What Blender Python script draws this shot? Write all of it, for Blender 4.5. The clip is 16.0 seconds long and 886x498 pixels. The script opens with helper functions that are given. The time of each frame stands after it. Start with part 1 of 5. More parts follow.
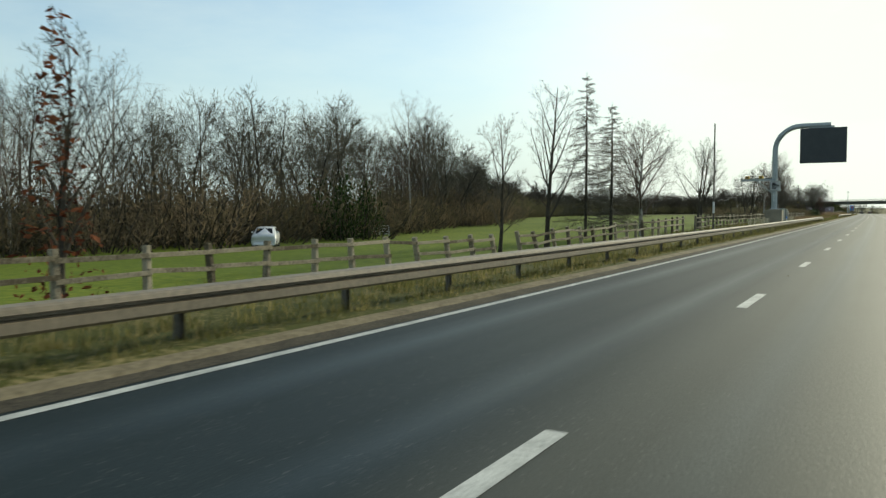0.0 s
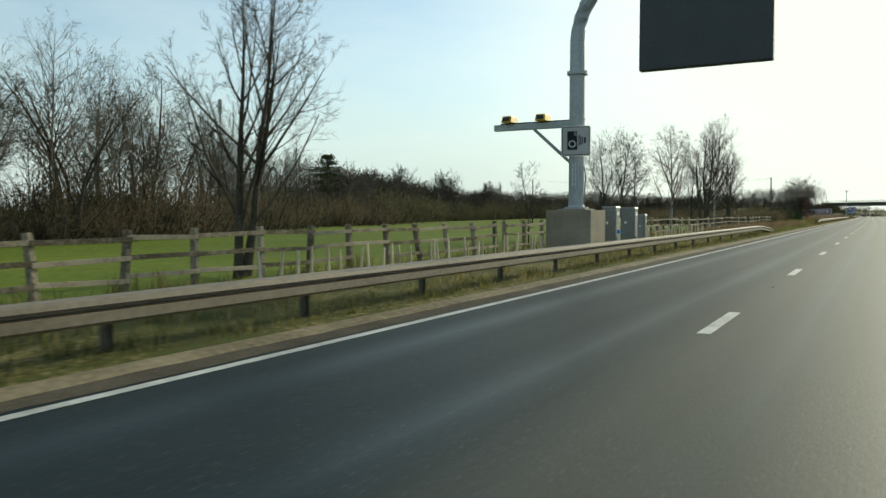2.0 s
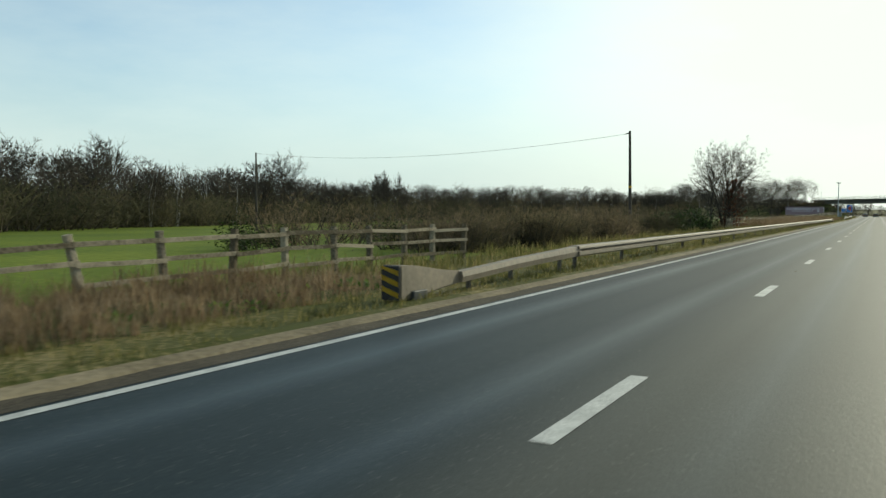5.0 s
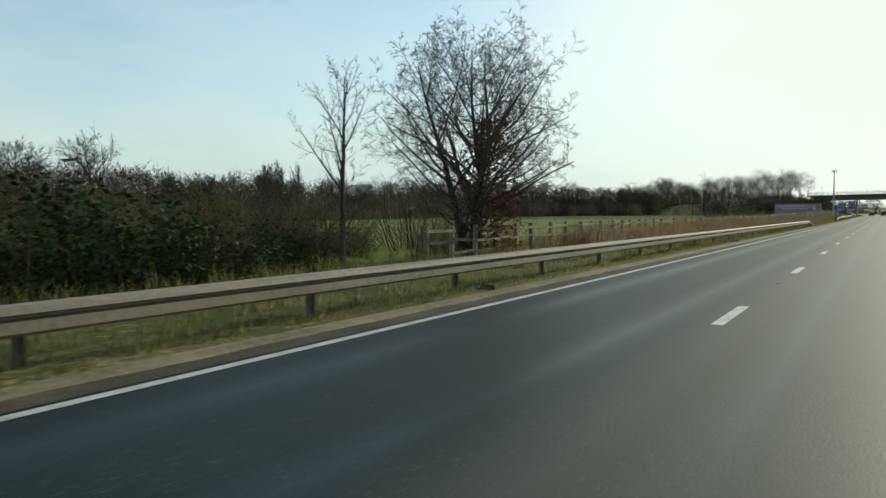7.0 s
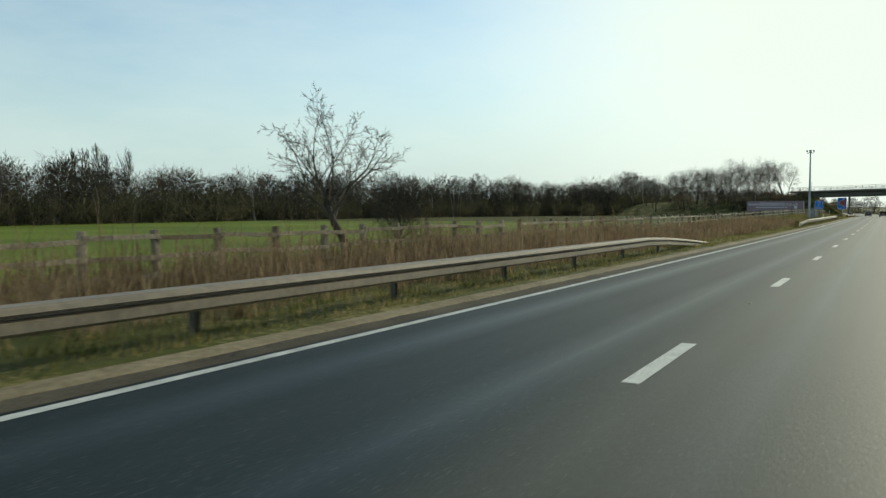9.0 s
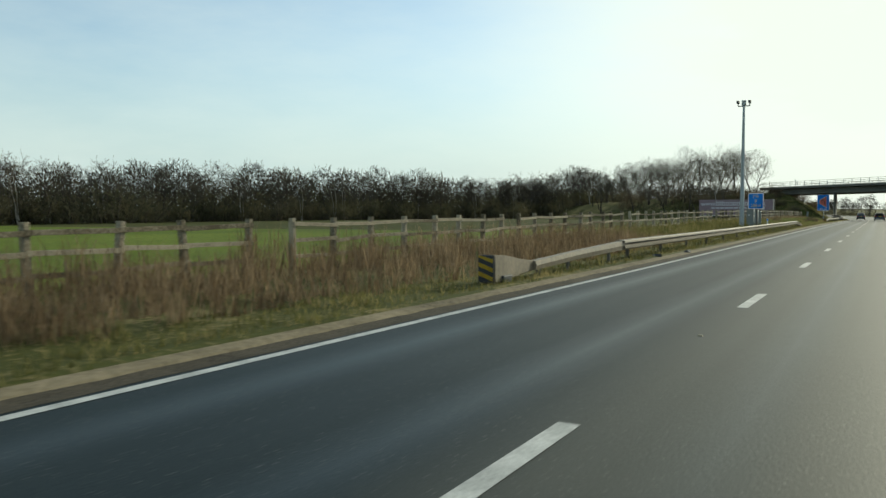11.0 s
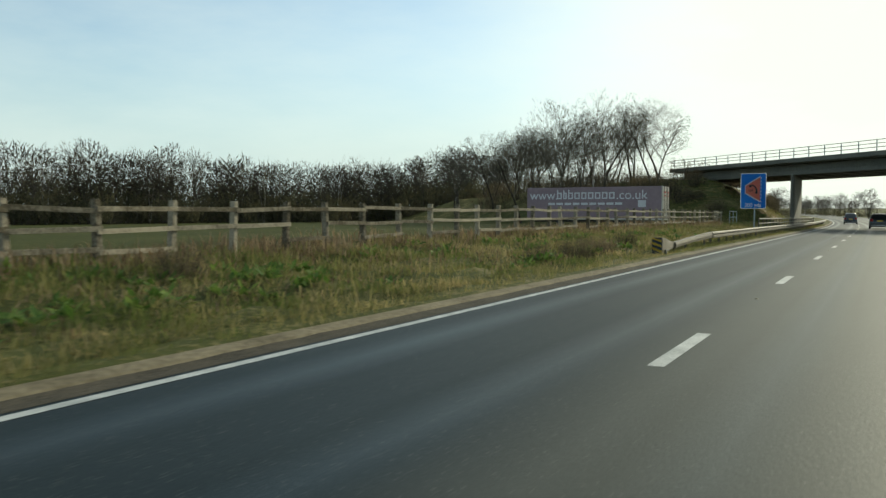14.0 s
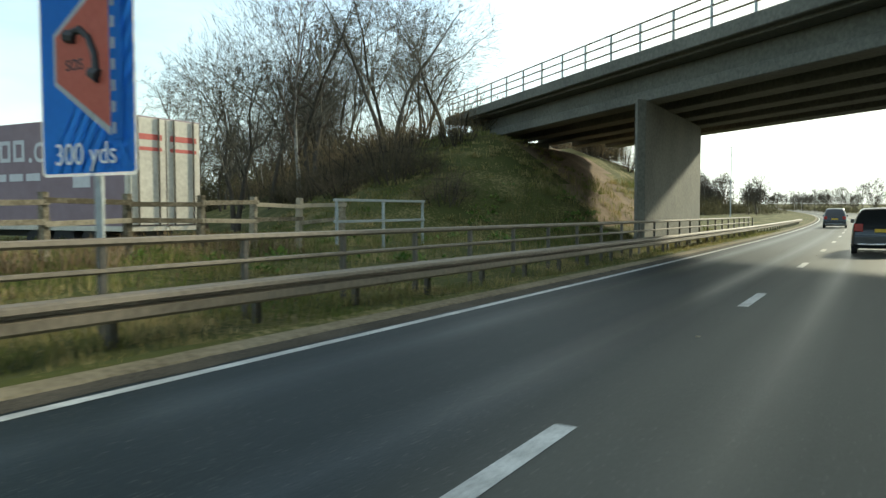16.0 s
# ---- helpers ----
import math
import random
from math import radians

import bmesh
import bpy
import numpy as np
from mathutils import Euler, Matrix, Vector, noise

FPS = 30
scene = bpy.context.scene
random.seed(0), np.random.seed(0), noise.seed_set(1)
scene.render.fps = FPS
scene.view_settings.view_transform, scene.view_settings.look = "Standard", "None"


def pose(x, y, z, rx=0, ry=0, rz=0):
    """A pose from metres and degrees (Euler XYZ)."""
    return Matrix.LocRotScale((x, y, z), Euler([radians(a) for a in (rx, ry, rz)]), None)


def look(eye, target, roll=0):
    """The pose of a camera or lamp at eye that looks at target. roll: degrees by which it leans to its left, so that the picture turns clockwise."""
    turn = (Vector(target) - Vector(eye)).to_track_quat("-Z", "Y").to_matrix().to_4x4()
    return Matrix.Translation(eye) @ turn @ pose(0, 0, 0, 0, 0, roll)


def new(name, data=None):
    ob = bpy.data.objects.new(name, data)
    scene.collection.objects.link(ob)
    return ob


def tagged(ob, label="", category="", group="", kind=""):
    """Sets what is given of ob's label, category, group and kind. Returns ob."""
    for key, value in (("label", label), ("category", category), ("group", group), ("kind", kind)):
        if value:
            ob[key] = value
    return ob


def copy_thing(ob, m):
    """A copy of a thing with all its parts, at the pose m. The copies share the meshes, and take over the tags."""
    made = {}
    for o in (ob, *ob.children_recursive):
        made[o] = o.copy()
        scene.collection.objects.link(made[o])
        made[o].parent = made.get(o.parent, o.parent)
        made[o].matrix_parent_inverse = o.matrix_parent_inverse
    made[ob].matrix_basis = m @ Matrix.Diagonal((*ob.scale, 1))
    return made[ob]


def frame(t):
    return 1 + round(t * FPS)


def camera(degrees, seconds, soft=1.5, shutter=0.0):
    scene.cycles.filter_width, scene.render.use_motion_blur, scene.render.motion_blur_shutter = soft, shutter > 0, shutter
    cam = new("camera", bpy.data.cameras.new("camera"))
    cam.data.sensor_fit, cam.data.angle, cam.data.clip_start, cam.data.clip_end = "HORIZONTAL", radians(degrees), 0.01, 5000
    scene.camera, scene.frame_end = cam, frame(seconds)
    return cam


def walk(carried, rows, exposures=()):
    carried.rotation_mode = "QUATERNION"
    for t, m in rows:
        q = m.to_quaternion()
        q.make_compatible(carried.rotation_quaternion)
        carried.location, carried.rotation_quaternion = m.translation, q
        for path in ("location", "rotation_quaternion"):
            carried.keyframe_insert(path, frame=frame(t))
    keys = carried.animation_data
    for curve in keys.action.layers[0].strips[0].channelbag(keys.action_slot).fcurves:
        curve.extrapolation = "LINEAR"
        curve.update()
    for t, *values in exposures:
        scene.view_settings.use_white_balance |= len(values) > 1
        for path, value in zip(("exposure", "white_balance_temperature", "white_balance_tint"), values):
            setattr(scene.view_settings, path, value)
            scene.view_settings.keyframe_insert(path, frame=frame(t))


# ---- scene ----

# ---- the road's line: s metres along it, a metres to the left of the camera's lane line, z above the carriageway ----
KNOT = np.arange(-300, 1901, 50.0)
BEND = np.interp(KNOT, [0, 50, 100, 150, 200, 250, 300, 350, 400, 450, 500, 700, 1200],
                 [.00008, .00009, 0, .00019, .000115, -.0001, -.00003, .00009, -.00002, .00024, .0005, .0004, .0])
RISE = np.interp(KNOT, [0, 50, 100, 150, 200, 250, 300, 350, 400, 450, 500, 700, 1200],
                 [.0001, .00001, 0, -.00005, -.000024, .000004, .00006, .00002, -.000076, -.00008, .00004, .00003, 0])
GRID = np.arange(-300, 1901, 1.0)


def from_zero(v):
    return v - np.interp(0, GRID, v)


HEAD = from_zero(np.cumsum(np.interp(GRID, KNOT, BEND)))
CLIMB = from_zero(np.cumsum(np.interp(GRID, KNOT, RISE)))
LINE = [from_zero(np.cumsum(v)) for v in (-np.sin(HEAD) * np.cos(CLIMB), np.cos(HEAD) * np.cos(CLIMB), np.sin(CLIMB))]


def heading(s):
    return float(np.interp(s, GRID, HEAD))


def P(s, a, z=0.0):
    h = heading(s)
    x, y, up = (float(np.interp(s, GRID, v)) for v in LINE)
    return Vector((x - a * math.cos(h), y - a * math.sin(h), up + z))


def at(s, a, z=0.0, turn=0.0, scale=1.0, lean=(0, 0)):
    """A pose beside the road: y along it, x to the right; turn in degrees to the left."""
    m = Matrix.Translation(P(s, a, z)) @ Matrix.Rotation(heading(s) + radians(turn), 4, "Z")
    m = m @ Euler((radians(lean[0]), radians(lean[1]), 0)).to_matrix().to_4x4()
    return m @ Matrix.Diagonal((scale, scale, scale, 1) if not isinstance(scale, tuple) else (*scale, 1))


# ---- camera ----
EYE, YAW, PITCH = 1.345, 29.92, -2.73
cam = camera(60.0, 16.0, soft=1.4, shutter=0.06)
SECONDS = np.arange(0, 16.001, 0.02)
SPEED = np.interp(SECONDS, [0, 2, 4, 6.5, 9, 11.5, 14, 16], [28.71, 28.61, 28.78, 29.0, 28.76, 28.25, 28.85, 29.79])
GONE = np.concatenate([[0], np.cumsum((SPEED[1:] + SPEED[:-1]) * 0.01)])


def seat(t):
    s = float(np.interp(t, SECONDS, GONE))
    h, c = heading(s), float(np.interp(s, GRID, CLIMB))
    turn = Matrix.Rotation(h, 3, "Z") @ Matrix.Rotation(c, 3, "X") @ Matrix.Rotation(radians(YAW), 3, "Z") @ Matrix.Rotation(radians(90 + PITCH), 3, "X")
    return Matrix.Translation(P(s, 0, EYE)) @ turn.to_4x4()


walk(cam, [(0.1 * i, seat(0.1 * i)) for i in range(161)], [(0, 0.0, 6860, -4), (4, 0.0, 6820, -4), (6.5, -0.08, 6690, -5), (9, -0.12, 6690, -5), (12, -0.05, 6800, -4), (14.5, 0.0, 6880, -4), (15.3, 0.12, 6900, -4), (16, 0.68, 6900, -4)])

# ---- light: low winter sun ahead and to the right, thin haze ----
SUN_TURN, SUN_UP = 13.0, 21.0
world = bpy.data.worlds.new("sky")
scene.world = world
world.use_nodes = True
wn, wl = world.node_tree.nodes, world.node_tree.links
sky = wn.new("ShaderNodeTexSky")
sky.sky_type, sky.sun_disc = "NISHITA", False
sky.sun_elevation, sky.sun_rotation = radians(SUN_UP), radians(SUN_TURN)
sky.air_density, sky.dust_density, sky.ozone_density = 1.0, 0.8, 2.6
back = wn["Background"]
back.inputs["Strength"].default_value = 0.165
coord = wn.new("ShaderNodeTexCoord")
mapping = wn.new("ShaderNodeMapping")
mapping.inputs["Scale"].default_value = (1.0, 1.0, 3.5)
wl.new(coord.outputs["Generated"], mapping.inputs["Vector"])
veil = wn.new("ShaderNodeTexNoise")
veil.inputs["Scale"].default_value, veil.inputs["Detail"].default_value, veil.inputs["Roughness"].default_value = 1.6, 7, 0.6
wl.new(mapping.outputs[0], veil.inputs["Vector"])
ramp = wn.new("ShaderNodeValToRGB")
ramp.color_ramp.elements[0].position, ramp.color_ramp.elements[0].color = 0.34, (.02, .02, .02, 1)
ramp.color_ramp.elements[1].position, ramp.color_ramp.elements[1].color = 0.80, (0.5, 0.5, 0.5, 1)
wl.new(veil.outputs["Fac"], ramp.inputs[0])
haze = wn.new("ShaderNodeMix")
haze.data_type = "RGBA"
toward = wn.new("ShaderNodeVectorMath")
toward.operation = "DOT_PRODUCT"
toward.inputs[1].default_value = (math.sin(radians(SUN_TURN)) * math.cos(radians(SUN_UP)), math.cos(radians(SUN_TURN)) * math.cos(radians(SUN_UP)), math.sin(radians(SUN_UP)))
wl.new(coord.outputs["Generated"], toward.inputs[0])
near_sun = wn.new("ShaderNodeMapRange")
near_sun.interpolation_type = "SMOOTHSTEP"
near_sun.inputs["From Min"].default_value, near_sun.inputs["From Max"].default_value = 0.68, 0.99
near_sun.inputs["To Min"].default_value, near_sun.inputs["To Max"].default_value = 0.0, 0.75
wl.new(toward.outputs["Value"], near_sun.inputs["Value"])
both = wn.new("ShaderNodeMath")
both.operation, both.use_clamp = "ADD", True
wl.new(near_sun.outputs[0], both.inputs[0])
wl.new(ramp.outputs[0], both.inputs[1])
wl.new(both.outputs[0], haze.inputs[0])
rise = wn.new("ShaderNodeSeparateXYZ")
wl.new(coord.outputs["Generated"], rise.inputs[0])
low = wn.new("ShaderNodeMapRange")
low.interpolation_type = "SMOOTHSTEP"
low.inputs["From Min"].default_value, low.inputs["From Max"].default_value = 0.0, 0.26
low.inputs["To Min"].default_value, low.inputs["To Max"].default_value = 0.88, 0.0
wl.new(rise.outputs["Z"], low.inputs["Value"])
band = wn.new("ShaderNodeMix")
band.data_type = "RGBA"
band.inputs[7].default_value = (3.55, 4.25, 4.8, 1)
wl.new(low.outputs[0], band.inputs[0])
wl.new(sky.outputs[0], band.inputs[6])
wl.new(band.outputs[2], haze.inputs[6])
haze.inputs[7].default_value = (6.2, 6.4, 6.3, 1)
wl.new(haze.outputs[2], back.inputs["Color"])
lamp = bpy.data.lights.new("sun", "SUN")
lamp.energy, lamp.angle, lamp.color = 3.7, radians(3.0), (1.0, 0.91, 0.76)
sun = new("sun", lamp)
_d = Vector((math.sin(radians(SUN_TURN)) * math.cos(radians(SUN_UP)), math.cos(radians(SUN_TURN)) * math.cos(radians(SUN_UP)), math.sin(radians(SUN_UP))))
sun.matrix_world = look(_d * 100, (0, 0, 0))


# ---- materials ----
def material(name, dark, light, size=1.0, rough=0.8, metal=0.0, bump=0.3, fine=12.0, island=0.0, rnd=0.0, third=None, spec=0.5, clear=0.0, big=0.5, through_light=0.0):
    m = bpy.data.materials.new(name)
    m.use_nodes = True
    n, k = m.node_tree.nodes, m.node_tree.links
    b = n["Principled BSDF"]
    b.inputs["Metallic"].default_value, b.inputs["Specular IOR Level"].default_value = metal, spec
    b.inputs["Coat Weight"].default_value = clear
    geo = n.new("ShaderNodeNewGeometry")
    a = n.new("ShaderNodeTexNoise")
    a.inputs["Scale"].default_value, a.inputs["Detail"].default_value = size, 6
    f = n.new("ShaderNodeTexNoise")
    f.inputs["Scale"].default_value, f.inputs["Detail"].default_value = size * fine, 4
    k.new(geo.outputs["Position"], a.inputs["Vector"])
    k.new(geo.outputs["Position"], f.inputs["Vector"])
    mix = n.new("ShaderNodeMath")
    mix.operation = "MULTIPLY_ADD"
    mix.inputs[1].default_value = big
    half = n.new("ShaderNodeMath")
    half.operation, half.inputs[1].default_value = "MULTIPLY", 1 - big
    k.new(f.outputs["Fac"], half.inputs[0])
    k.new(a.outputs["Fac"], mix.inputs[0])
    k.new(half.outputs[0], mix.inputs[2])
    value = mix.outputs[0]
    for amount, source in ((island, geo.outputs["Random Per Island"]), (rnd, None)):
        if amount:
            if source is None:
                info = n.new("ShaderNodeObjectInfo")
                source = info.outputs["Random"]
            add = n.new("ShaderNodeMath")
            add.operation = "MULTIPLY_ADD"
            add.inputs[1].default_value = amount
            sub = n.new("ShaderNodeMath")
            sub.operation, sub.inputs[1].default_value = "SUBTRACT", amount / 2
            k.new(value, sub.inputs[0])
            k.new(source, add.inputs[0])
            k.new(sub.outputs[0], add.inputs[2])
            value = add.outputs[0]
    cr = n.new("ShaderNodeValToRGB")
    cr.color_ramp.elements[0].position, cr.color_ramp.elements[0].color = 0.32, (*dark, 1)
    cr.color_ramp.elements[1].position, cr.color_ramp.elements[1].color = 0.68, (*light, 1)
    if third:
        e = cr.color_ramp.elements.new(0.5)
        e.color = (*third, 1)
    k.new(value, cr.inputs[0])
    k.new(cr.outputs[0], b.inputs["Base Color"])
    rr = n.new("ShaderNodeMapRange")
    rr.inputs["To Min"].default_value, rr.inputs["To Max"].default_value = max(0.02, rough - 0.12), min(1, rough + 0.12)
    k.new(a.outputs["Fac"], rr.inputs["Value"])
    k.new(rr.outputs[0], b.inputs["Roughness"])
    if bump:
        bu = n.new("ShaderNodeBump")
        bu.inputs["Strength"].default_value, bu.inputs["Distance"].default_value = bump, 0.02
        k.new(f.outputs["Fac"], bu.inputs["Height"])
        k.new(bu.outputs[0], b.inputs["Normal"])
    if through_light:
        tr = n.new("ShaderNodeBsdfTranslucent")
        k.new(cr.outputs[0], tr.inputs["Color"])
        ms = n.new("ShaderNodeMixShader")
        ms.inputs[0].default_value = through_light
        k.new(b.outputs[0], ms.inputs[1])
        k.new(tr.outputs[0], ms.inputs[2])
        k.new(ms.outputs[0], n["Material Output"].inputs["Surface"])
    return m


ASPHALT = material("asphalt", (.0045, .0108, .0118), (.0155, .0240, .0242), 0.35, 0.5, bump=.14, fine=110, big=.4, spec=.12)


def wheel_tracks(m):
    """Smoother, slightly paler bands where wheels run, by the distance across the carriageway."""
    n, k = m.node_tree.nodes, m.node_tree.links
    b = n["Principled BSDF"]
    uv = n.new("ShaderNodeUVMap")
    split = n.new("ShaderNodeSeparateXYZ")
    k.new(uv.outputs[0], split.inputs[0])
    cr = n.new("ShaderNodeValToRGB")
    el = cr.color_ramp.elements
    el[0].position, el[0].color = 0.0, (1, 1, 1, 1)
    el[1].position, el[1].color = 1.0, (1, 1, 1, 1)
    for lane in (3.35, -.1, -3.6):
        for c in (lane - .85, lane + .85):
            for d, v in ((-.42, 1), (0, 0), (.42, 1)):
                el.new((c + d + 10) / 16).color = (v, v, v, 1)
    k.new(split.outputs[0], cr.inputs[0])
    wide = n.new("ShaderNodeTexNoise")
    wide.inputs["Scale"].default_value = 1.0
    stretch = n.new("ShaderNodeMapping")
    stretch.inputs["Scale"].default_value = (60, .12, 1)
    k.new(uv.outputs[0], stretch.inputs[0])
    k.new(stretch.outputs[0], wide.inputs["Vector"])
    add = n.new("ShaderNodeMath")
    add.operation, add.inputs[1].default_value = "MULTIPLY_ADD", .35
    k.new(wide.outputs["Fac"], add.inputs[0])
    k.new(cr.outputs[0], add.inputs[2])
    rr = n.new("ShaderNodeMapRange")
    rr.inputs["From Max"].default_value = 1.3
    rr.inputs["To Min"].default_value, rr.inputs["To Max"].default_value = .36, .56
    k.new(add.outputs[0], rr.inputs["Value"])
    k.new(rr.outputs[0], b.inputs["Roughness"])
    # pale chips of stone in the surface, a few of the cells only
    geo = n.new("ShaderNodeNewGeometry")
    cell = n.new("ShaderNodeTexVoronoi")
    cell.inputs["Scale"].default_value = 26.0
    k.new(geo.outputs["Position"], cell.inputs["Vector"])
    near = n.new("ShaderNodeMapRange")
    near.inputs["From Min"].default_value, near.inputs["From Max"].default_value = .26, .18
    k.new(cell.outputs["Distance"], near.inputs["Value"])
    pick = n.new("ShaderNodeMapRange")
    pick.inputs["From Min"].default_value, pick.inputs["From Max"].default_value = .55, 1.0
    pick.inputs["To Max"].default_value = .8
    tone = n.new("ShaderNodeSeparateColor")
    k.new(cell.outputs["Color"], tone.inputs[0])
    k.new(tone.outputs[0], pick.inputs["Value"])
    chip = n.new("ShaderNodeMath")
    chip.operation = "MULTIPLY"
    k.new(near.outputs[0], chip.inputs[0])
    k.new(pick.outputs[0], chip.inputs[1])
    mixed = n.new("ShaderNodeMix")
    mixed.data_type = "RGBA"
    mixed.inputs[7].default_value = (.15, .145, .125, 1)
    k.new(chip.outputs[0], mixed.inputs[0])
    # the inner lanes look browner mostly from glare, added here to their base colour
    lane = n.new("ShaderNodeMapRange")
    lane.inputs["From Min"].default_value, lane.inputs["From Max"].default_value = (2.3 + 10) / 16, (1.5 + 10) / 16
    k.new(split.outputs[0], lane.inputs["Value"])
    lane_glare = n.new("ShaderNodeMix")
    lane_glare.data_type, lane_glare.blend_type = "RGBA", "ADD"
    lane_glare.inputs[7].default_value = (.046, .041, .030, 1)
    k.new(lane.outputs[0], lane_glare.inputs[0])
    k.new(b.inputs["Base Color"].links[0].from_socket, lane_glare.inputs[6])
    k.new(lane_glare.outputs[2], mixed.inputs[6])
    k.new(mixed.outputs[2], b.inputs["Base Color"])


wheel_tracks(ASPHALT)
GUTTER = material("gutter_grit", (.030, .027, .021), (.105, .090, .066), 1.4, .95, bump=.7, fine=20, spec=.1)
KERB = material("gritty_kerb", (.095, .078, .048), (.27, .225, .148), 0.9, .9, bump=.6, fine=14, spec=.08)
PAINT_LINE = material("road_paint", (.22, .22, .20), (.62, .62, .58), 3.0, .6, bump=.2, fine=12)
FIELD = material("field_turf", (.060, .088, .012), (.185, .212, .030), .05, .95, bump=.8, fine=60, third=(.105, .140, .017), spec=.08)
VERGE = material("verge_soil", (.060, .068, .022), (.25, .20, .095), .45, .95, bump=.8, fine=20, third=(.062, .066, .018), spec=.08)
BLADE = material("grass_blades", (.048, .058, .016), (.36, .29, .14), .6, .85, bump=0, fine=8, island=.2, third=(.145, .140, .048), through_light=.55, spec=.08)
DRY = material("dry_grass", (.086, .060, .036), (.36, .27, .172), .5, .85, bump=0, fine=8, island=.25, third=(.205, .145, .085), through_light=.45, spec=.08)
GREEN = material("green_grass", (.085, .128, .030), (.44, .34, .175), .55, .85, bump=0, fine=6, island=.16, big=.75, third=(.205, .190, .072), through_light=.5, spec=.08)
WEED = material("weed_leaves", (.055, .110, .020), (.20, .27, .065), .8, .7, bump=0, island=.35, third=(.105, .175, .036), through_light=.35, spec=.2)
STUBBLE = material("pale_stubble_field", (.036, .042, .012), (.100, .094, .034), .07, .95, bump=.8, fine=50, third=(.060, .064, .020), spec=.05)
STEEL = material("galvanised_rail", (.105, .084, .055), (.235, .188, .128), .8, .6, metal=.0, bump=.15, fine=14)
POSTSTEEL = material("weathered_post_steel", (.075, .067, .054), (.15, .135, .108), 1.5, .7, metal=.3, bump=.2)
ZINC = material("zinc_pole", (.27, .30, .30), (.41, .44, .44), .9, .5, metal=.35, bump=.08, fine=10)
DARKSTEEL = material("dark_painted_steel", (.02, .024, .026), (.045, .05, .052), 1.2, .55, bump=.1)
CABINET = material("cabinet_grey", (.155, .172, .160), (.235, .252, .235), 1.0, .5, bump=.05, fine=10, rnd=.2)
CONCRETE = material("concrete", (.17, .145, .100), (.34, .295, .215), .9, .88, bump=.15, fine=10, big=.8)
BRIDGE = material("bridge_concrete", (.080, .080, .064), (.195, .188, .152), .45, .88, bump=.3, fine=18)
WOOD = material("weathered_fence_wood", (.10, .082, .054), (.38, .325, .235), 2.0, .85, bump=.5, fine=8, rnd=.35, spec=.08)
STAKE = material("pale_stake_wood", (.36, .30, .19), (.60, .52, .35), 2.0, .85, bump=.4, rnd=.3)
POLEWOOD = material("creosoted_wood", (.028, .022, .016), (.075, .06, .045), 2.5, .8, bump=.5)
BARK = material("grey_brown_bark", (.034, .029, .022), (.100, .086, .066), 1.6, .9, bump=.7, fine=8, rnd=.25, spec=.08)
TWIG = material("bare_twigs", (.034, .030, .023), (.105, .089, .068), .6, .9, bump=0, rnd=.3, island=.3, spec=.08)
BIRCH = material("birch_bark", (.08, .072, .06), (.44, .42, .37), 2.2, .8, bump=.4, fine=4, third=(.27, .25, .215))
BIRCHTWIG = material("birch_twigs", (.060, .042, .034), (.15, .11, .085), .6, .9, bump=0, island=.3, spec=.08)
REDLEAF = material("russet_leaves", (.070, .022, .014), (.21, .075, .035), .8, .8, bump=0, island=.5, through_light=.3, spec=.08)
EVERGREEN = material("evergreen_leaves", (.012, .024, .008), (.055, .085, .022), .8, .7, bump=0, island=.5, third=(.024, .042, .012), through_light=.15, spec=.08)
# paler than BUSH: windscreen glare over the near scrub, lifted into its colour
SCRUB = material("glare_lifted_scrub", (.062, .058, .034), (.190, .145, .096), .22, .92, bump=0, island=.22, rnd=.3, third=(.115, .096, .057), through_light=.5, spec=.08)
# lichen grey, made paler than TWIG by haze and glare mixed into the colour
WOODTWIG = material("lichened_veiled_twigs", (.062, .057, .044), (.165, .145, .110), .6, .9, bump=0, rnd=.3, island=.3, spec=.08)
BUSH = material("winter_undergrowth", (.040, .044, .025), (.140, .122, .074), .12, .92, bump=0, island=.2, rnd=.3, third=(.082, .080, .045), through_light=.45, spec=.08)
BARE = material("bare_slope_soil", (.10, .072, .046), (.28, .20, .135), .5, .95, bump=.9, fine=14, spec=.08)
BLUE = material("blue_sign_sheet", (.028, .22, .68), (.036, .26, .76), 1.0, .6, bump=0, spec=.2)
WHITE = material("white_sheet", (.68, .68, .66), (.80, .80, .78), 1.5, .5, bump=0)
BLACK = material("black_sheet", (.012, .012, .013), (.025, .025, .026), 1.5, .5, bump=0)
ORANGE = material("orange_sheet", (.76, .20, .14), (.86, .27, .19), 1.0, .6, bump=0, spec=.2)
SIGNTEXT = material("pale_yellow_lettering", (.62, .50, .24), (.76, .63, .34), 6, .6, bump=0)
YELLOW = material("yellow_sheet", (.60, .36, .02), (.76, .50, .04), 1.5, .5, bump=.05)
TRAILERSIDE = material("mauve_trailer_panel", (.235, .165, .18), (.30, .22, .235), .35, .8, bump=.06, fine=8)
CREAM = material("cream_trailer_paint", (.46, .41, .33), (.70, .65, .54), .8, .6, bump=.15)
LETTER = material("pale_lettering", (.55, .53, .53), (.68, .66, .66), .8, .6, bump=0)
REDTEXT = material("red_lettering", (.45, .06, .05), (.60, .12, .09), 1.0, .6, bump=0)
RUBBER = material("tyre_rubber", (.012, .012, .012), (.03, .03, .03), 3, .85, bump=.2)
CARWHITE = material("white_car_paint", (.66, .66, .66), (.76, .76, .75), .6, .3, bump=0, clear=.6)
CARDARK = material("dark_car_paint", (.016, .018, .018), (.028, .030, .030), .6, .32, bump=0, clear=.6)
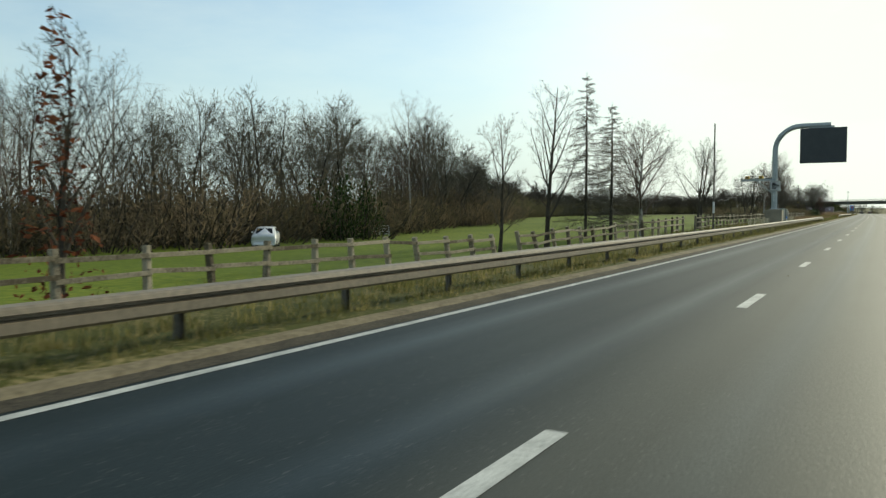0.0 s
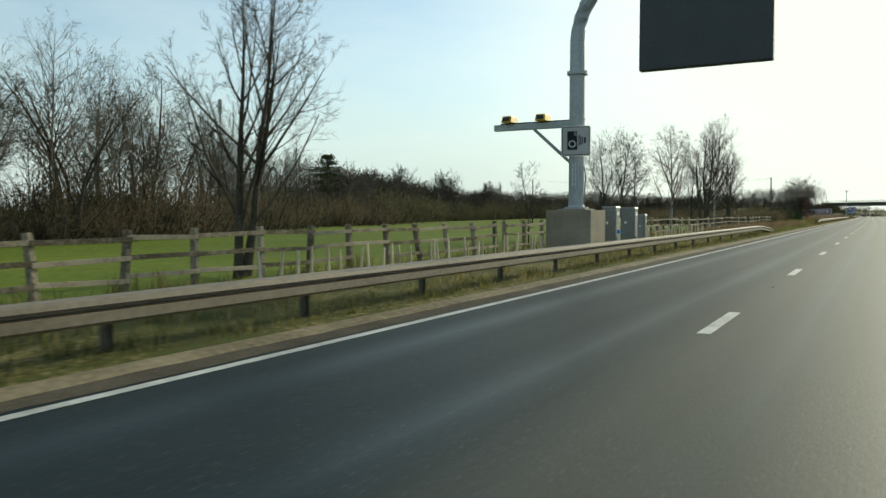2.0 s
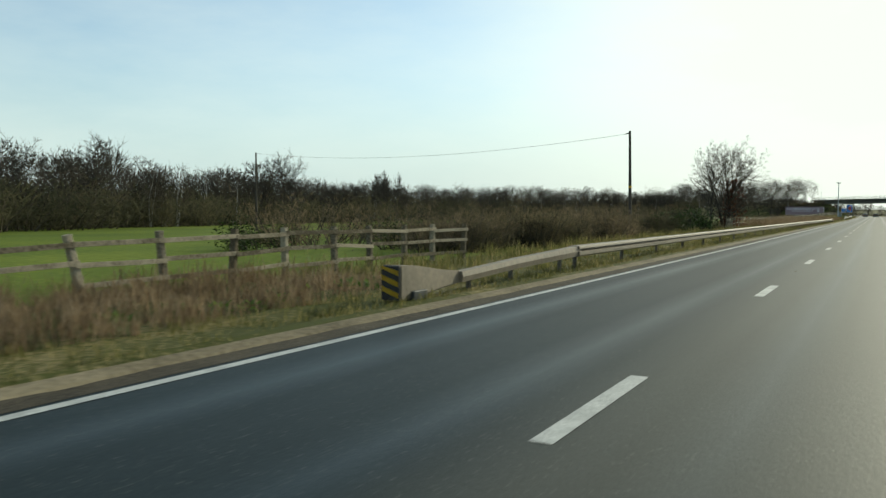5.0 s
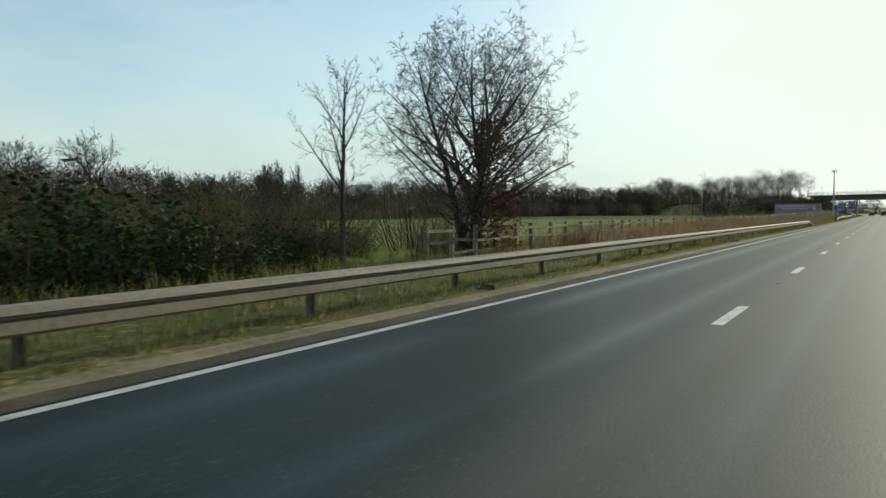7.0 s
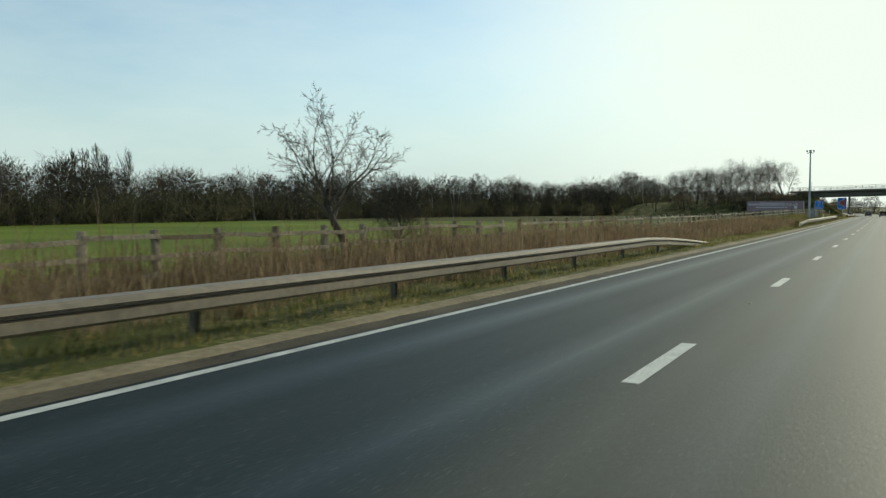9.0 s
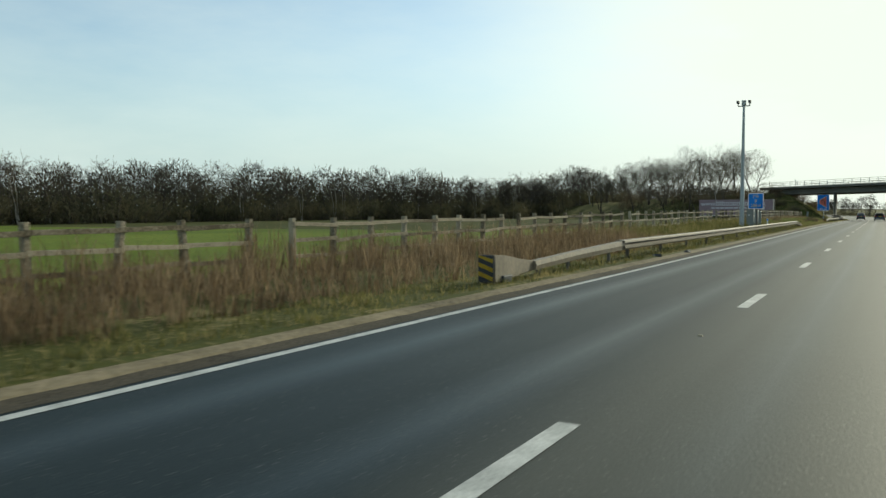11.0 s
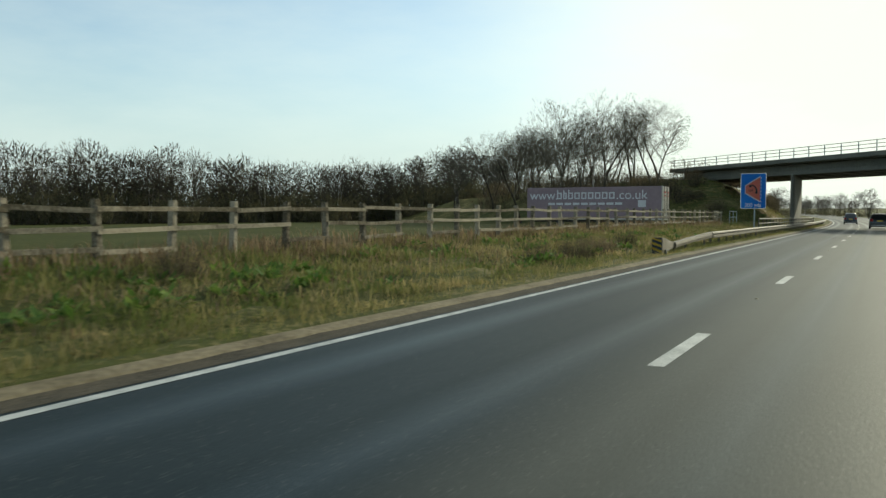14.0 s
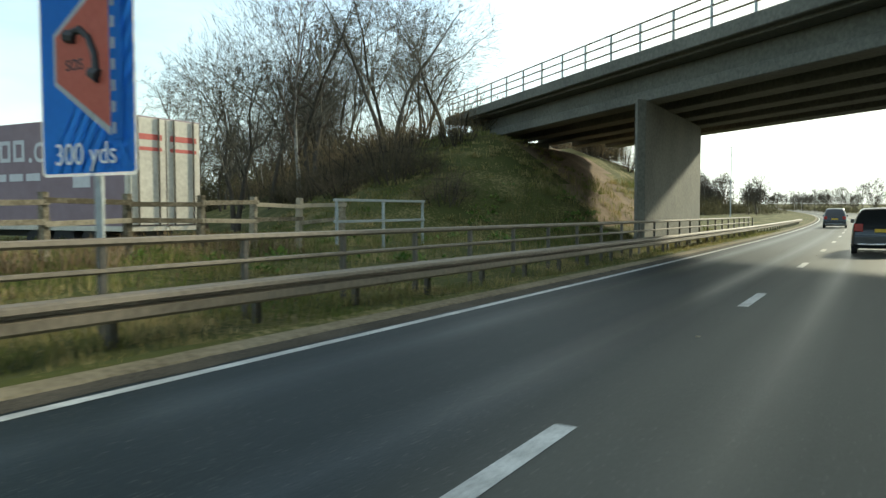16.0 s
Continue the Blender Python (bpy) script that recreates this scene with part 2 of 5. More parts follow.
CARGLASS = material("dark_car_glass", (.008, .010, .011), (.016, .018, .019), .6, .1, bump=0)
REDLAMP = material("red_lamp_lens", (.30, .012, .012), (.42, .03, .02), 2, .25, bump=0)
CHROME = material("bright_trim", (.5, .5, .5), (.68, .68, .67), 2, .25, metal=.9, bump=0)


# ---- mesh helpers ----
def part(name, bm, mat, parent=None, label="", m=None):
    me = bpy.data.meshes.new(name)
    if isinstance(bm, tuple):
        me.from_pydata(bm[0], [], bm[1])
        me.validate()
    else:
        bm.normal_update()
        bm.to_mesh(me)
        bm.free()
    for x in (mat if isinstance(mat, list) else [mat]):
        me.materials.append(x)
    ob = new(name, me)
    if m is not None:
        ob.matrix_basis = m
    if parent:
        ob.parent = parent
    if label:
        ob["label"] = label
    return ob


def thing(name, m, label, category, group="", kind=""):
    ob = new(name)
    ob.empty_display_size = 0.2
    ob.matrix_basis = m
    return tagged(ob, label, category, group, kind)


def box(bm, x0, x1, y0, y1, z0, z1, bevel=0.0, top=None):
    """A box; top: (shrink in x, shrink in y) of its upper face."""
    tx, ty = top or (0, 0)
    v = [bm.verts.new(p) for p in ((x0, y0, z0), (x1, y0, z0), (x1, y1, z0), (x0, y1, z0),
                                   (x0 + tx, y0 + ty, z1), (x1 - tx, y0 + ty, z1), (x1 - tx, y1 - ty, z1), (x0 + tx, y1 - ty, z1))]
    faces = [bm.faces.new([v[i] for i in q]) for q in ((3, 2, 1, 0), (4, 5, 6, 7), (0, 1, 5, 4), (1, 2, 6, 5), (2, 3, 7, 6), (3, 0, 4, 7))]
    if bevel:
        edges = list({e for f in faces for e in f.edges})
        bmesh.ops.bevel(bm, geom=edges, offset=bevel, segments=2, affect="EDGES", profile=0.6)
    return bm


def boxes(*rows, bevel=0.0):
    bm = bmesh.new()
    for r in rows:
        box(bm, *r[:6], bevel=bevel, top=r[6] if len(r) > 6 else None)
    return bm


class Tubes:
    """Many tapered tubes gathered into one mesh."""

    def __init__(self):
        self.v, self.f = [], []

    def add(self, points, radii, sides=5, cap=False):
        n0 = len(self.v)
        up = Vector((0.31, 0.17, 0.93))
        last = len(points) - 1
        for i, (p, r) in enumerate(zip(points, radii)):
            d = (points[min(i + 1, last)] - points[max(i - 1, 0)])
            d = d.normalized() if d.length > 1e-9 else Vector((0, 0, 1))
            u = d.cross(up)
            if u.length < 1e-3:
                u = d.cross(Vector((1, 0, 0)))
            u.normalize()
            w = d.cross(u)
            for j in range(sides):
                c, s = math.cos(2 * math.pi * j / sides), math.sin(2 * math.pi * j / sides)
                self.v.append(p + u * (c * r) + w * (s * r))
        for i in range(last):
            for j in range(sides):
                a, b = n0 + i * sides + j, n0 + i * sides + (j + 1) % sides
                self.f.append((a, b, b + sides, a + sides))
        if cap:
            self.f.append(tuple(n0 + j for j in reversed(range(sides))))
            self.f.append(tuple(n0 + last * sides + j for j in range(sides)))

    def cone(self, p, q, r):
        d = (q - p)
        u = d.cross(Vector((0.3, 0.5, 0.81)))
        u = u.normalized() if u.length > 1e-6 else Vector((1, 0, 0))
        w = d.normalized().cross(u)
        n = len(self.v)
        self.v += [p + u * r, p + (w * 0.87 - u * 0.5) * r, p - (w * 0.87 + u * 0.5) * r, q]
        self.f += [(n, n + 1, n + 3), (n + 1, n + 2, n + 3), (n + 2, n, n + 3)]

    def leaf(self, p, d, w, fold=0.15):
        n = len(self.v)
        up = d.cross(w).normalized() * (w.length * fold)
        self.v += [p, p + d * .5 + w + up, p + d, p + d * .5 - w + up]
        self.f += [(n, n + 1, n + 2), (n, n + 2, n + 3)]

    def data(self):
        return self.v, self.f


# ---- bare trees ----
def rand_dir(rng, d, spread):
    a = rng.uniform(0, 2 * math.pi)
    u = d.orthogonal().normalized()
    w = d.cross(u)
    s = math.tan(radians(spread))
    return (d + (u * math.cos(a) + w * math.sin(a)) * s).normalized()


def turned(d, around, spread):
    """The direction at spread degrees from d, turned round it."""
    u = d.orthogonal().normalized()
    w = d.cross(u)
    k = math.tan(radians(spread))
    return (d + (u * math.cos(around) + w * math.sin(around)) * k).normalized()


def limb(rng, tub, start, d, length, r, level, deep, st):
    """One limb with side limbs set round it in turn; the last level carries fine twigs."""
    n = (5 if deep > 2 else 4) if level == 1 else (4 if level < deep else 2)
    pts, rad, dirs = [start], [r], [d]
    p = start.copy()
    pull = st["lift"] if level < deep else st["droop"]
    for i in range(n):
        d = (d + Vector((rng.gauss(0, 1), rng.gauss(0, 1), rng.gauss(0, 1))) * st["wiggle"] + Vector((0, 0, pull))).normalized()
        p = p + d * (length / n)
        pts.append(p)
        rad.append(max(r * (1 - .8 * (i + 1) / n), st["twig_r"] * .6))
        dirs.append(d)
    tub.add(pts, rad, 5 if level == 1 and deep > 2 else 3)
    around = rng.uniform(0, 6.28)
    kids = st["twigs"] if level >= deep else st["kids"][level]
    for j in range(kids):
        f = (.18 + .82 * (j + rng.uniform(.1, .95)) / kids) * n
        i = min(int(f), n - 1)
        q = pts[i].lerp(pts[i + 1], f - i)
        way = turned(dirs[i], around + 2.4 * j + rng.gauss(0, .4), rng.uniform(*st["spread"]))
        if level >= deep:
            way = (way + Vector((0, 0, st["droop"] * 2))).normalized()
            tub.cone(q, q + way * length * rng.uniform(.35, .75), st["twig_r"] * rng.uniform(.7, 1.2))
        else:
            k = length * st["reach"][level] * rng.uniform(.75, 1.2) * (1 - .45 * f / n)
            limb(rng, tub, q, way, k, max((rad[i] + (rad[i + 1] - rad[i]) * (f - i)) * .52, st["twig_r"] * .8), level + 1, deep, st)


# crown: its middle, half width and half height as shares of the tree's height
STYLES = {
    "oak": dict(crown=(.60, .54, .40), wiggle=.12, lift=.05, droop=.04, twigs=8, twig_r=.030, kids=[30, 8], bare=.16, reach=[0, .45], spread=(24, 58)),
    "upright": dict(crown=(.60, .33, .41), wiggle=.075, lift=.10, droop=.05, twigs=7, twig_r=.0045, kids=[17, 7, 5], bare=.16, reach=[0, .46, .5], spread=(24, 50)),
    "slim": dict(crown=(.58, .20, .43), wiggle=.08, lift=.10, droop=.05, twigs=6, twig_r=.0045, kids=[15, 6, 4], bare=.18, reach=[0, .46, .5], spread=(24, 50)),
    "birch": dict(crown=(.61, .25, .40), wiggle=.085, lift=.08, droop=-.16, twigs=9, twig_r=.0042, kids=[24, 8, 5], bare=.2, reach=[0, .42, .55], spread=(24, 52)),
    "wood": dict(stout=.022, crown=(.62, .27, .39), wiggle=.17, lift=.06, droop=.03, fill=620, fill_w=.012, twigs=7, twig_r=.015, kids=[14, 6], bare=.26, reach=[0, .48], spread=(24, 58)),
    "poplar": dict(crown=(.56, .10, .45), wiggle=.05, lift=.22, droop=.2, twigs=8, twig_r=.03, kids=[22, 5], bare=.2, reach=[0, .5], spread=(15, 28)),
    "vase": dict(vase=1.25, bole=.86, crown=(.56, .50, .44), wiggle=.13, lift=.04, droop=.02, twigs=7, twig_r=.0075, kids=[24, 8, 5], bare=.10, reach=[0, .46, .46], spread=(34, 72)),
    "bank": dict(crown=(.64, .36, .38), wiggle=.19, lift=.06, droop=.02, fill=1800, fill_w=.010, twigs=5, twig_r=.0095, kids=[15, 6, 4], bare=.32, reach=[0, .46, .48], spread=(26, 58)),
    "broad": dict(crown=(.65, .38, .36), wiggle=.09, lift=.06, droop=.02, fill=2600, fill_w=.005, twigs=7, twig_r=.0045, kids=[24, 8, 5], bare=.22, reach=[0, .44, .5], spread=(28, 56)),
    "distant": dict(crown=(.62, .33, .39), wiggle=.13, lift=.07, droop=.04, fill=620, fill_w=.06, twigs=4, twig_r=.026, kids=[11, 5], bare=.30, reach=[0, .5], spread=(24, 58)),
    "spread": dict(bole=.62, stout=.024, crown=(.74, .60, .27), wiggle=.13, lift=.03, droop=.04, twigs=6, twig_r=.0085, kids=[12, 8, 5], bare=.5, reach=[0, .46, .48], spread=(48, 82)),
}


def tree(name, seed, style, height, r, deep, m, label, group="", bark=None, twig=None, stems=1, lean=0.0, ivy=0, lean_to=None):
    """The stems are the trunk, everything that grows from them the crown."""
    rng = random.Random(seed)
    st = STYLES[style]
    trunk, crown = Tubes(), Tubes()
    c, rx, rz = st["crown"]
    for k in range(stems):
        ang = 6.28 * (k + rng.random() * (.6 if stems > 2 else 1)) / stems if stems > 1 else rng.uniform(0, 6.28)
        ang = ang if lean_to is None else lean_to
        tilt = (0.12 + .1 * rng.random()) * (stems > 1) * st.get("vase", 1) + lean
        d = Vector((math.cos(ang) * tilt, math.sin(ang) * tilt, 1)).normalized()
        base = Vector((math.cos(ang) * .12 * (stems > 1), math.sin(ang) * .12 * (stems > 1), -.25))
        hgt = height * (rng.uniform(.82, 1) if k else 1)
        n, pts, rad, dirs, p = 8, [base], [r * 1.3], [d], base.copy()
        for i in range(n):
            d = (d + Vector((rng.gauss(0, 1), rng.gauss(0, 1), 0)) * st["wiggle"] * .6 + Vector((0, 0, .05))).normalized()
            p = p + d * (hgt * st.get("bole", .93) / n)
            pts.append(p)
            rad.append(r * (1 - .93 * ((i + 1) / n) ** .85) + .006)
            dirs.append(d)
        trunk.add(pts, rad, 8 if deep > 2 else 6)
        mid, hub = pts[min(n, int(n * c))], (.8 if stems == 1 else 0)
        count = int(st["kids"][0] * (1 if stems == 1 else .8))
        for j in range(count):
            f = (st["bare"] + (.98 - st["bare"]) * (j + rng.random()) / count) * n
            i = min(int(f), n - 1)
            q = pts[i].lerp(pts[i + 1], f - i)
            rr = rad[i] + (rad[i + 1] - rad[i]) * (f - i)
            way = turned(dirs[i], 2.4 * j + rng.gauss(0, .5), rng.uniform(*st["spread"]))
            if stems > 1 and rng.random() < .7:
                way = (way + Vector((math.cos(ang), math.sin(ang), 0)) * .35).normalized()
            grown = (way + Vector((0, 0, st["lift"] * 2.5))).normalized()
            reach, last = .08 * hgt, 1e9
            while reach < hgt:
                e = q + grown * reach - Vector((mid.x * hub, mid.y * hub, c * hgt))
                out = (e.x ** 2 + e.y ** 2) / (rx * hgt) ** 2 + e.z ** 2 / (rz * hgt) ** 2
                if out > 1 and out > last:
                    break
                reach, last = reach + .03 * hgt, out
            limb(rng, crown, q, way, reach * rng.uniform(.66, .92), max(st["twig_r"] * 1.6, min(rr * .6, reach * st.get("stout", .013))), 1, deep, st)
    # the finest twigs, which fill out the crown
    for _ in range(st.get("fill", 0)):
        d = Vector((rng.gauss(0, 1), rng.gauss(0, 1), rng.gauss(0, 1))).normalized()
        k = rng.uniform(.2, 1) ** .5 * (.84 + .3 * noise.noise(d * 2.6 + Vector((seed, 0, 0))))
        p = Vector((d.x * rx * k, d.y * rx * k, c + d.z * rz * k)) * height
        way = (d + Vector((0, 0, .35)) + Vector((rng.gauss(0, 1), rng.gauss(0, 1), rng.gauss(0, 1))) * .6).normalized() * height * rng.uniform(.035, .085)
        crown.leaf(p, way, way.orthogonal().normalized() * st["fill_w"] * rng.uniform(.6, 1.3))
    top = thing(name, m, label, "tree", group)
    part("trunk", trunk.data(), bark or BARK, top)
    part("crown", crown.data(), twig or TWIG, top)
    if ivy:
        leaves = Tubes()
        for _ in range(ivy):
            z = rng.uniform(.1, 1) ** 1.3 * height * (.55 if ivy > 500 else .98)
            a, q = rng.uniform(0, 6.28), rng.uniform(.2, 1.5) * (1.2 - z / height) * (1 if ivy > 1000 else .55)
            p = Vector((math.cos(a) * q + (.5 + .09 * z if ivy > 1000 else 0), math.sin(a) * q, z))
            leaves.leaf(p, Vector((rng.gauss(0, .09), rng.gauss(0, .09), rng.gauss(-.05, .06))), Vector((rng.gauss(0, .05), rng.gauss(0, .05), rng.gauss(0, .03))))
        part("leaf_cover", leaves.data(), REDLEAF, top, "russet leaves still clinging to the limbs")
    return top


def fan_tree(m, height):
    """A short leaning bole that splits into long limbs, fanned out flat-topped."""
    rng = random.Random(31)
    st = dict(wiggle=.15, lift=.045, droop=.05, twigs=5, twig_r=.0085, kids=[0, 8, 5], reach=[0, .5, .48], spread=(28, 58))
    trunk, crown = Tubes(), Tubes()
    pts = [Vector(p) * height for p in ((.02, .0, -.05), (.0, .01, .14), (-.06, -.03, .28), (-.10, -.05, .40), (-.09, -.05, .50))]
    trunk.add(pts, [.17, .13, .115, .10, .07], 8)
    for k in range(9):
        q = pts[2].lerp(pts[4], k / 8)
        way = turned(Vector((-.1, -.05, 1)).normalized(), 2.4 * k + .9, 50 - 26 * k / 8 + rng.uniform(-6, 10))
        limb(rng, crown, q, way, height * rng.uniform(.50, .62), .055 - .003 * k, 1, 3, st)
    top = thing("spreading_tree", m, "low wide bare tree leaning in dry grass", "tree", "trees behind the fence")
    part("trunk", trunk.data(), BARK, top)
    part("crown", crown.data(), TWIG, top)
    return top


def conifer(seed, height, m, label):
    rng = random.Random(seed)
    trunk, crown = Tubes(), Tubes()
    trunk.add([Vector((0, 0, -.2)), Vector((.05, 0, height * .5)), Vector((0, .05, height))], [.13, .075, .012], 7)
    z = height * .12
    while z < height * .97:
        ln = (height - z) * .30 + .3
        for k in range(7):
            a = rng.uniform(0, 6.28)
            d = Vector((math.cos(a), math.sin(a), rng.uniform(-.3, .15))).normalized()
            q = Vector((0, 0, z + rng.uniform(-.1, .1)))
            e = q + d * ln * rng.uniform(.6, 1.1)
            crown.add([q, q.lerp(e, .6) + Vector((0, 0, -.10)), e], [.022, .014, .006], 3)
            for _ in range(26):
                w = q.lerp(e, rng.uniform(.25, 1))
                t = rand_dir(rng, d, rng.uniform(25, 70)) + Vector((0, 0, -.35))
                crown.cone(w, w + t * ln * rng.uniform(.14, .32), .0085)
        z += height * .035
    top = thing("larch_tree", m, label, "tree", "trees behind the fence")
    part("trunk", trunk.data(), BARK, top)
    part("crown", crown.data(), WOODTWIG, top)
    return top


def shrub(name, seed, radius, height, mat, leaf, count, stems, m, label, category="shrub", group="", bare=False):
    """Many stems with small leaves, or bare twigs, round them, uneven in outline."""
    rng = random.Random(seed)
    st, lv = Tubes(), Tubes()
    for _ in range(stems):
        a, q = rng.uniform(0, 6.28), rng.random() ** .5 * radius
        b = Vector((math.cos(a) * q * .6, math.sin(a) * q * .6, -.15))
        h = height * rng.uniform(.45, 1.05) * (1 - .35 * (q / radius) ** 2)
        t = Vector((math.cos(a) * q * 1.15 + rng.gauss(0, .15), math.sin(a) * q * 1.15 + rng.gauss(0, .15), h))
        mid = b.lerp(t, .5) + Vector((rng.gauss(0, .12), rng.gauss(0, .12), 0))
        st.add([b, mid, t], [.03, .02, .005], 3)
        for _ in range(count // stems):
            f = rng.uniform(.12, 1)
            p = (b.lerp(mid, f * 2) if f < .5 else mid.lerp(t, f * 2 - 1)) + Vector((rng.gauss(0, .26), rng.gauss(0, .26), rng.gauss(0, .2)))
            d = Vector((rng.gauss(0, 1), rng.gauss(0, 1), rng.gauss(.35, .7))).normalized() * leaf * rng.uniform(.6, 1.5)
            if bare:
                d = Vector((rng.gauss(0, .6), rng.gauss(0, .6), rng.gauss(.7, .5))).normalized() * leaf * rng.uniform(.6, 1.5)
            w = d.orthogonal().normalized() * leaf * (rng.uniform(.03, .055) if bare else rng.uniform(.18, .42))
            lv.leaf(p, d, w)
    top = thing(name, m, label, category, group)
    part("branchwork", st.data(), TWIG, top)
    part("foliage", lv.data(), mat, top)
    return top


# ---- the ground ----
def skew(s, a):
    """How far s lies past the bridge's near edge."""
    return s - (489.0 + 0.876 * (a - 8.45))


def ground_z(s, a):
    fence = np.interp(s, [-50, 10, 24, 40, 67, 110, 120, 130, 225, 250, 333, 355, 397, 430, 480], [-.5, -.6, -.72, -.55, -.27, -.25, -.35, -.28, -.37, -.35, -.08, .07, .28, .38, .45])
    near = np.interp(s, [-50, 60, 100, 150, 330, 400, 450], [-1.1, -1.15, -.5, -.6, -.7, -.2, .1])
    far = np.interp(s, [-50, 100, 330, 420, 500], [-1.2, -1.1, -1.2, -.8, -.3])
    z = float(np.interp(a, [-700, -12, -10, -9.5, 5.3, 5.56, 6.6, 8.5, 13, 38, 135, 1500], [-4, -.3, -.05, -.15, -.15, .045, -.03, -.02 + fence * .25, fence, near, far, far + 2]))
    c = skew(s, a)
    if a > 9.0 and -30 < c < 60:
        crest = float(np.interp(a, [9.0, 9.6, 16.8, 24, 60, 160], [0, .45, 5.35, 6.0, 5.2, 1.0]))
        off = max(0.0, -1.5 - c, c - 22.0) * .753
        z = max(z, crest - .52 * off)
    return z


def lump(s, a):
    """Tussocks and hollows of the verge."""
    k = min(1, max(0, (a - 5.9) / 1.5)) * (1 if a < 26 else 0)
    k *= 1 + max(0, min(1, (s - 390) / 10))
    return k * (.13 * noise.noise((s * .55, a * .8, 0)) + .07 * noise.noise((s * 1.7, a * 1.9, 3))) if k else 0


ss = [*range(-140, -12, 4), *np.arange(-12, 480, 1.25).tolist(), *range(480, 560, 2), *range(560, 680, 6), *range(680, 1900, 60)]
aa = [-700, -250, -80, -30, -15, -12, -10, -9.5, 5.3, 5.56, 6.1, 6.6, 7.2, 7.8, 8.5, 9.2, 10, 10.8, 11.6, 12.3, 13, 14.5, 16, 18, 20, 22, 24, 27, 30, 34, 38, 44, 52, 62, 75, 90, 110, 135, 180, 260, 420, 800, 1500]
verts, faces, which = [], [], []
for s in ss:
    for a in aa:
        verts.append(P(s, a, ground_z(s, a) + lump(s, a)))
for i in range(len(ss) - 1):
    for j in range(len(aa) - 1):
        q = i * len(aa) + j
        faces.append((q, q + len(aa), q + len(aa) + 1, q + 1))
        s, a = ss[i], aa[j]
        c = skew(s, a)
        c += 1.6 * noise.noise((s * .35, a * .35, 5))
        which.append(2 if 9.5 < a < 17.5 and 1.0 < c < 12 else (0 if a < 13 or (a < 26 and s > 470) or (a < 90 and -16 < c < 28) else (3 if s > 372 + 6 * noise.noise((a * .05, 0, 0)) + a * .12 else 1)))
ground = tagged(part("ground", (verts, faces), [VERGE, FIELD, BARE, STUBBLE]), "grass fields and rough verge beside the motorway", "ground", kind="structure")
for p, w in zip(ground.data.polygons, which):
    p.material_index, p.use_smooth = w, True


def ribbon(rows, s0, s1, step=4.0):
    """A strip along the road through the profile rows of (a, z)."""
    v, f = [], []
    n = max(1, int(math.ceil((s1 - s0) / step)))
    for i in range(n + 1):
        s = s0 + (s1 - s0) * i / n
        v += [P(s, a, z) for a, z in rows]
    m = len(rows)
    for i in range(n):
        f += [(i * m + j, (i + 1) * m + j, (i + 1) * m + j + 1, i * m + j + 1) for j in range(m - 1)]
    return v, f


road = tagged(part("road", ribbon([(-9.9, -.25), (-9.9, 0), (5.32, 0), (5.32, -.2)], -140, 1850, 5), ASPHALT), "dark worn asphalt motorway carriageway", "road", kind="structure")
layer = road.data.uv_layers.new(name="across")
across = ((-9.9 + 10) / 16, (-9.9 + 10) / 16, (5.32 + 10) / 16, (5.32 + 10) / 16)
for loop in road.data.loops:
    layer.data[loop.index].uv = (across[loop.vertex_index % 4], loop.vertex_index // 4 * 5.0)
tagged(part("kerb", ribbon([(5.3, -.15), (5.3, .012), (5.34, .045), (5.45, .062), (5.56, .066), (5.62, .03), (5.62, -.2)], -140, 1850, 2.5), KERB), "gritty tan concrete edge strip of the carriageway", "kerb", kind="structure")


def ragged(name, mat, inner, outer, z, seed, step, label, category):
    """A thin strip of dirt with uneven edges along the road."""
    v, f = [], []
    cuts = np.arange(-60, 640, step)
    for i, q in enumerate(cuts):
        e = outer + .05 * noise.noise((q * .9, seed, 0)) + .04 * noise.noise((q * 2.7, seed, 4))
        g = inner + .035 * noise.noise((q * 1.3, seed, 8))
        v += [P(q, g, z[0]), P(q, (g + e) / 2, z[1] + .012 * noise.noise((q * 2, seed, 2))), P(q, e, z[2])]
        if i:
            f += [(3 * i - 3 + j, 3 * i + j, 3 * i + 1 + j, 3 * i - 2 + j) for j in (0, 1)]
    return tagged(part(name, (v, [tuple(reversed(x)) for x in f]), mat), label, category, kind="structure")


ragged("gutter_dirt", GUTTER, 5.08, 5.36, (.003, .012, .035), 3, .35, "dark grit and washed-out soil in the gutter", "dirt")
ragged("verge_edge", VERGE, 5.54, 5.86, (.062, .085, .03), 7, .3, "ragged turf edge creeping over the kerb", "turf")


def marking(name, rows, label):
    v, f = [], []
    for a, w, s0, s1 in rows:
        d = ribbon([(a + w / 2, .004), (a - w / 2, .004)], s0, s1, 3.0)
        n = len(v)
        v += d[0]
        f += [tuple(n + i for i in reversed(q)) for q in d[1]]
    return tagged(part(name, (v, f), PAINT_LINE), label, "road marking", kind="structure")


marking("edge_line", [(4.95, .125, -140, 1850)], "worn white edge line painted on asphalt")
dashes = thing("lane_line", Matrix.Identity(4), "broken white lane line painted on asphalt", "road marking", kind="structure")
def dash_at(k):
    """Where the k-th dash begins: the crew that set them out drifted a little."""
    return 4.17 + 9 * k + float(np.interp(9 * k, [0, 35, 62, 80, 108, 207, 270, 370, 450, 470], [-1.9, -1.55, -1.1, -.88, -.7, -.2, -.1, -.85, -.5, -.12]))


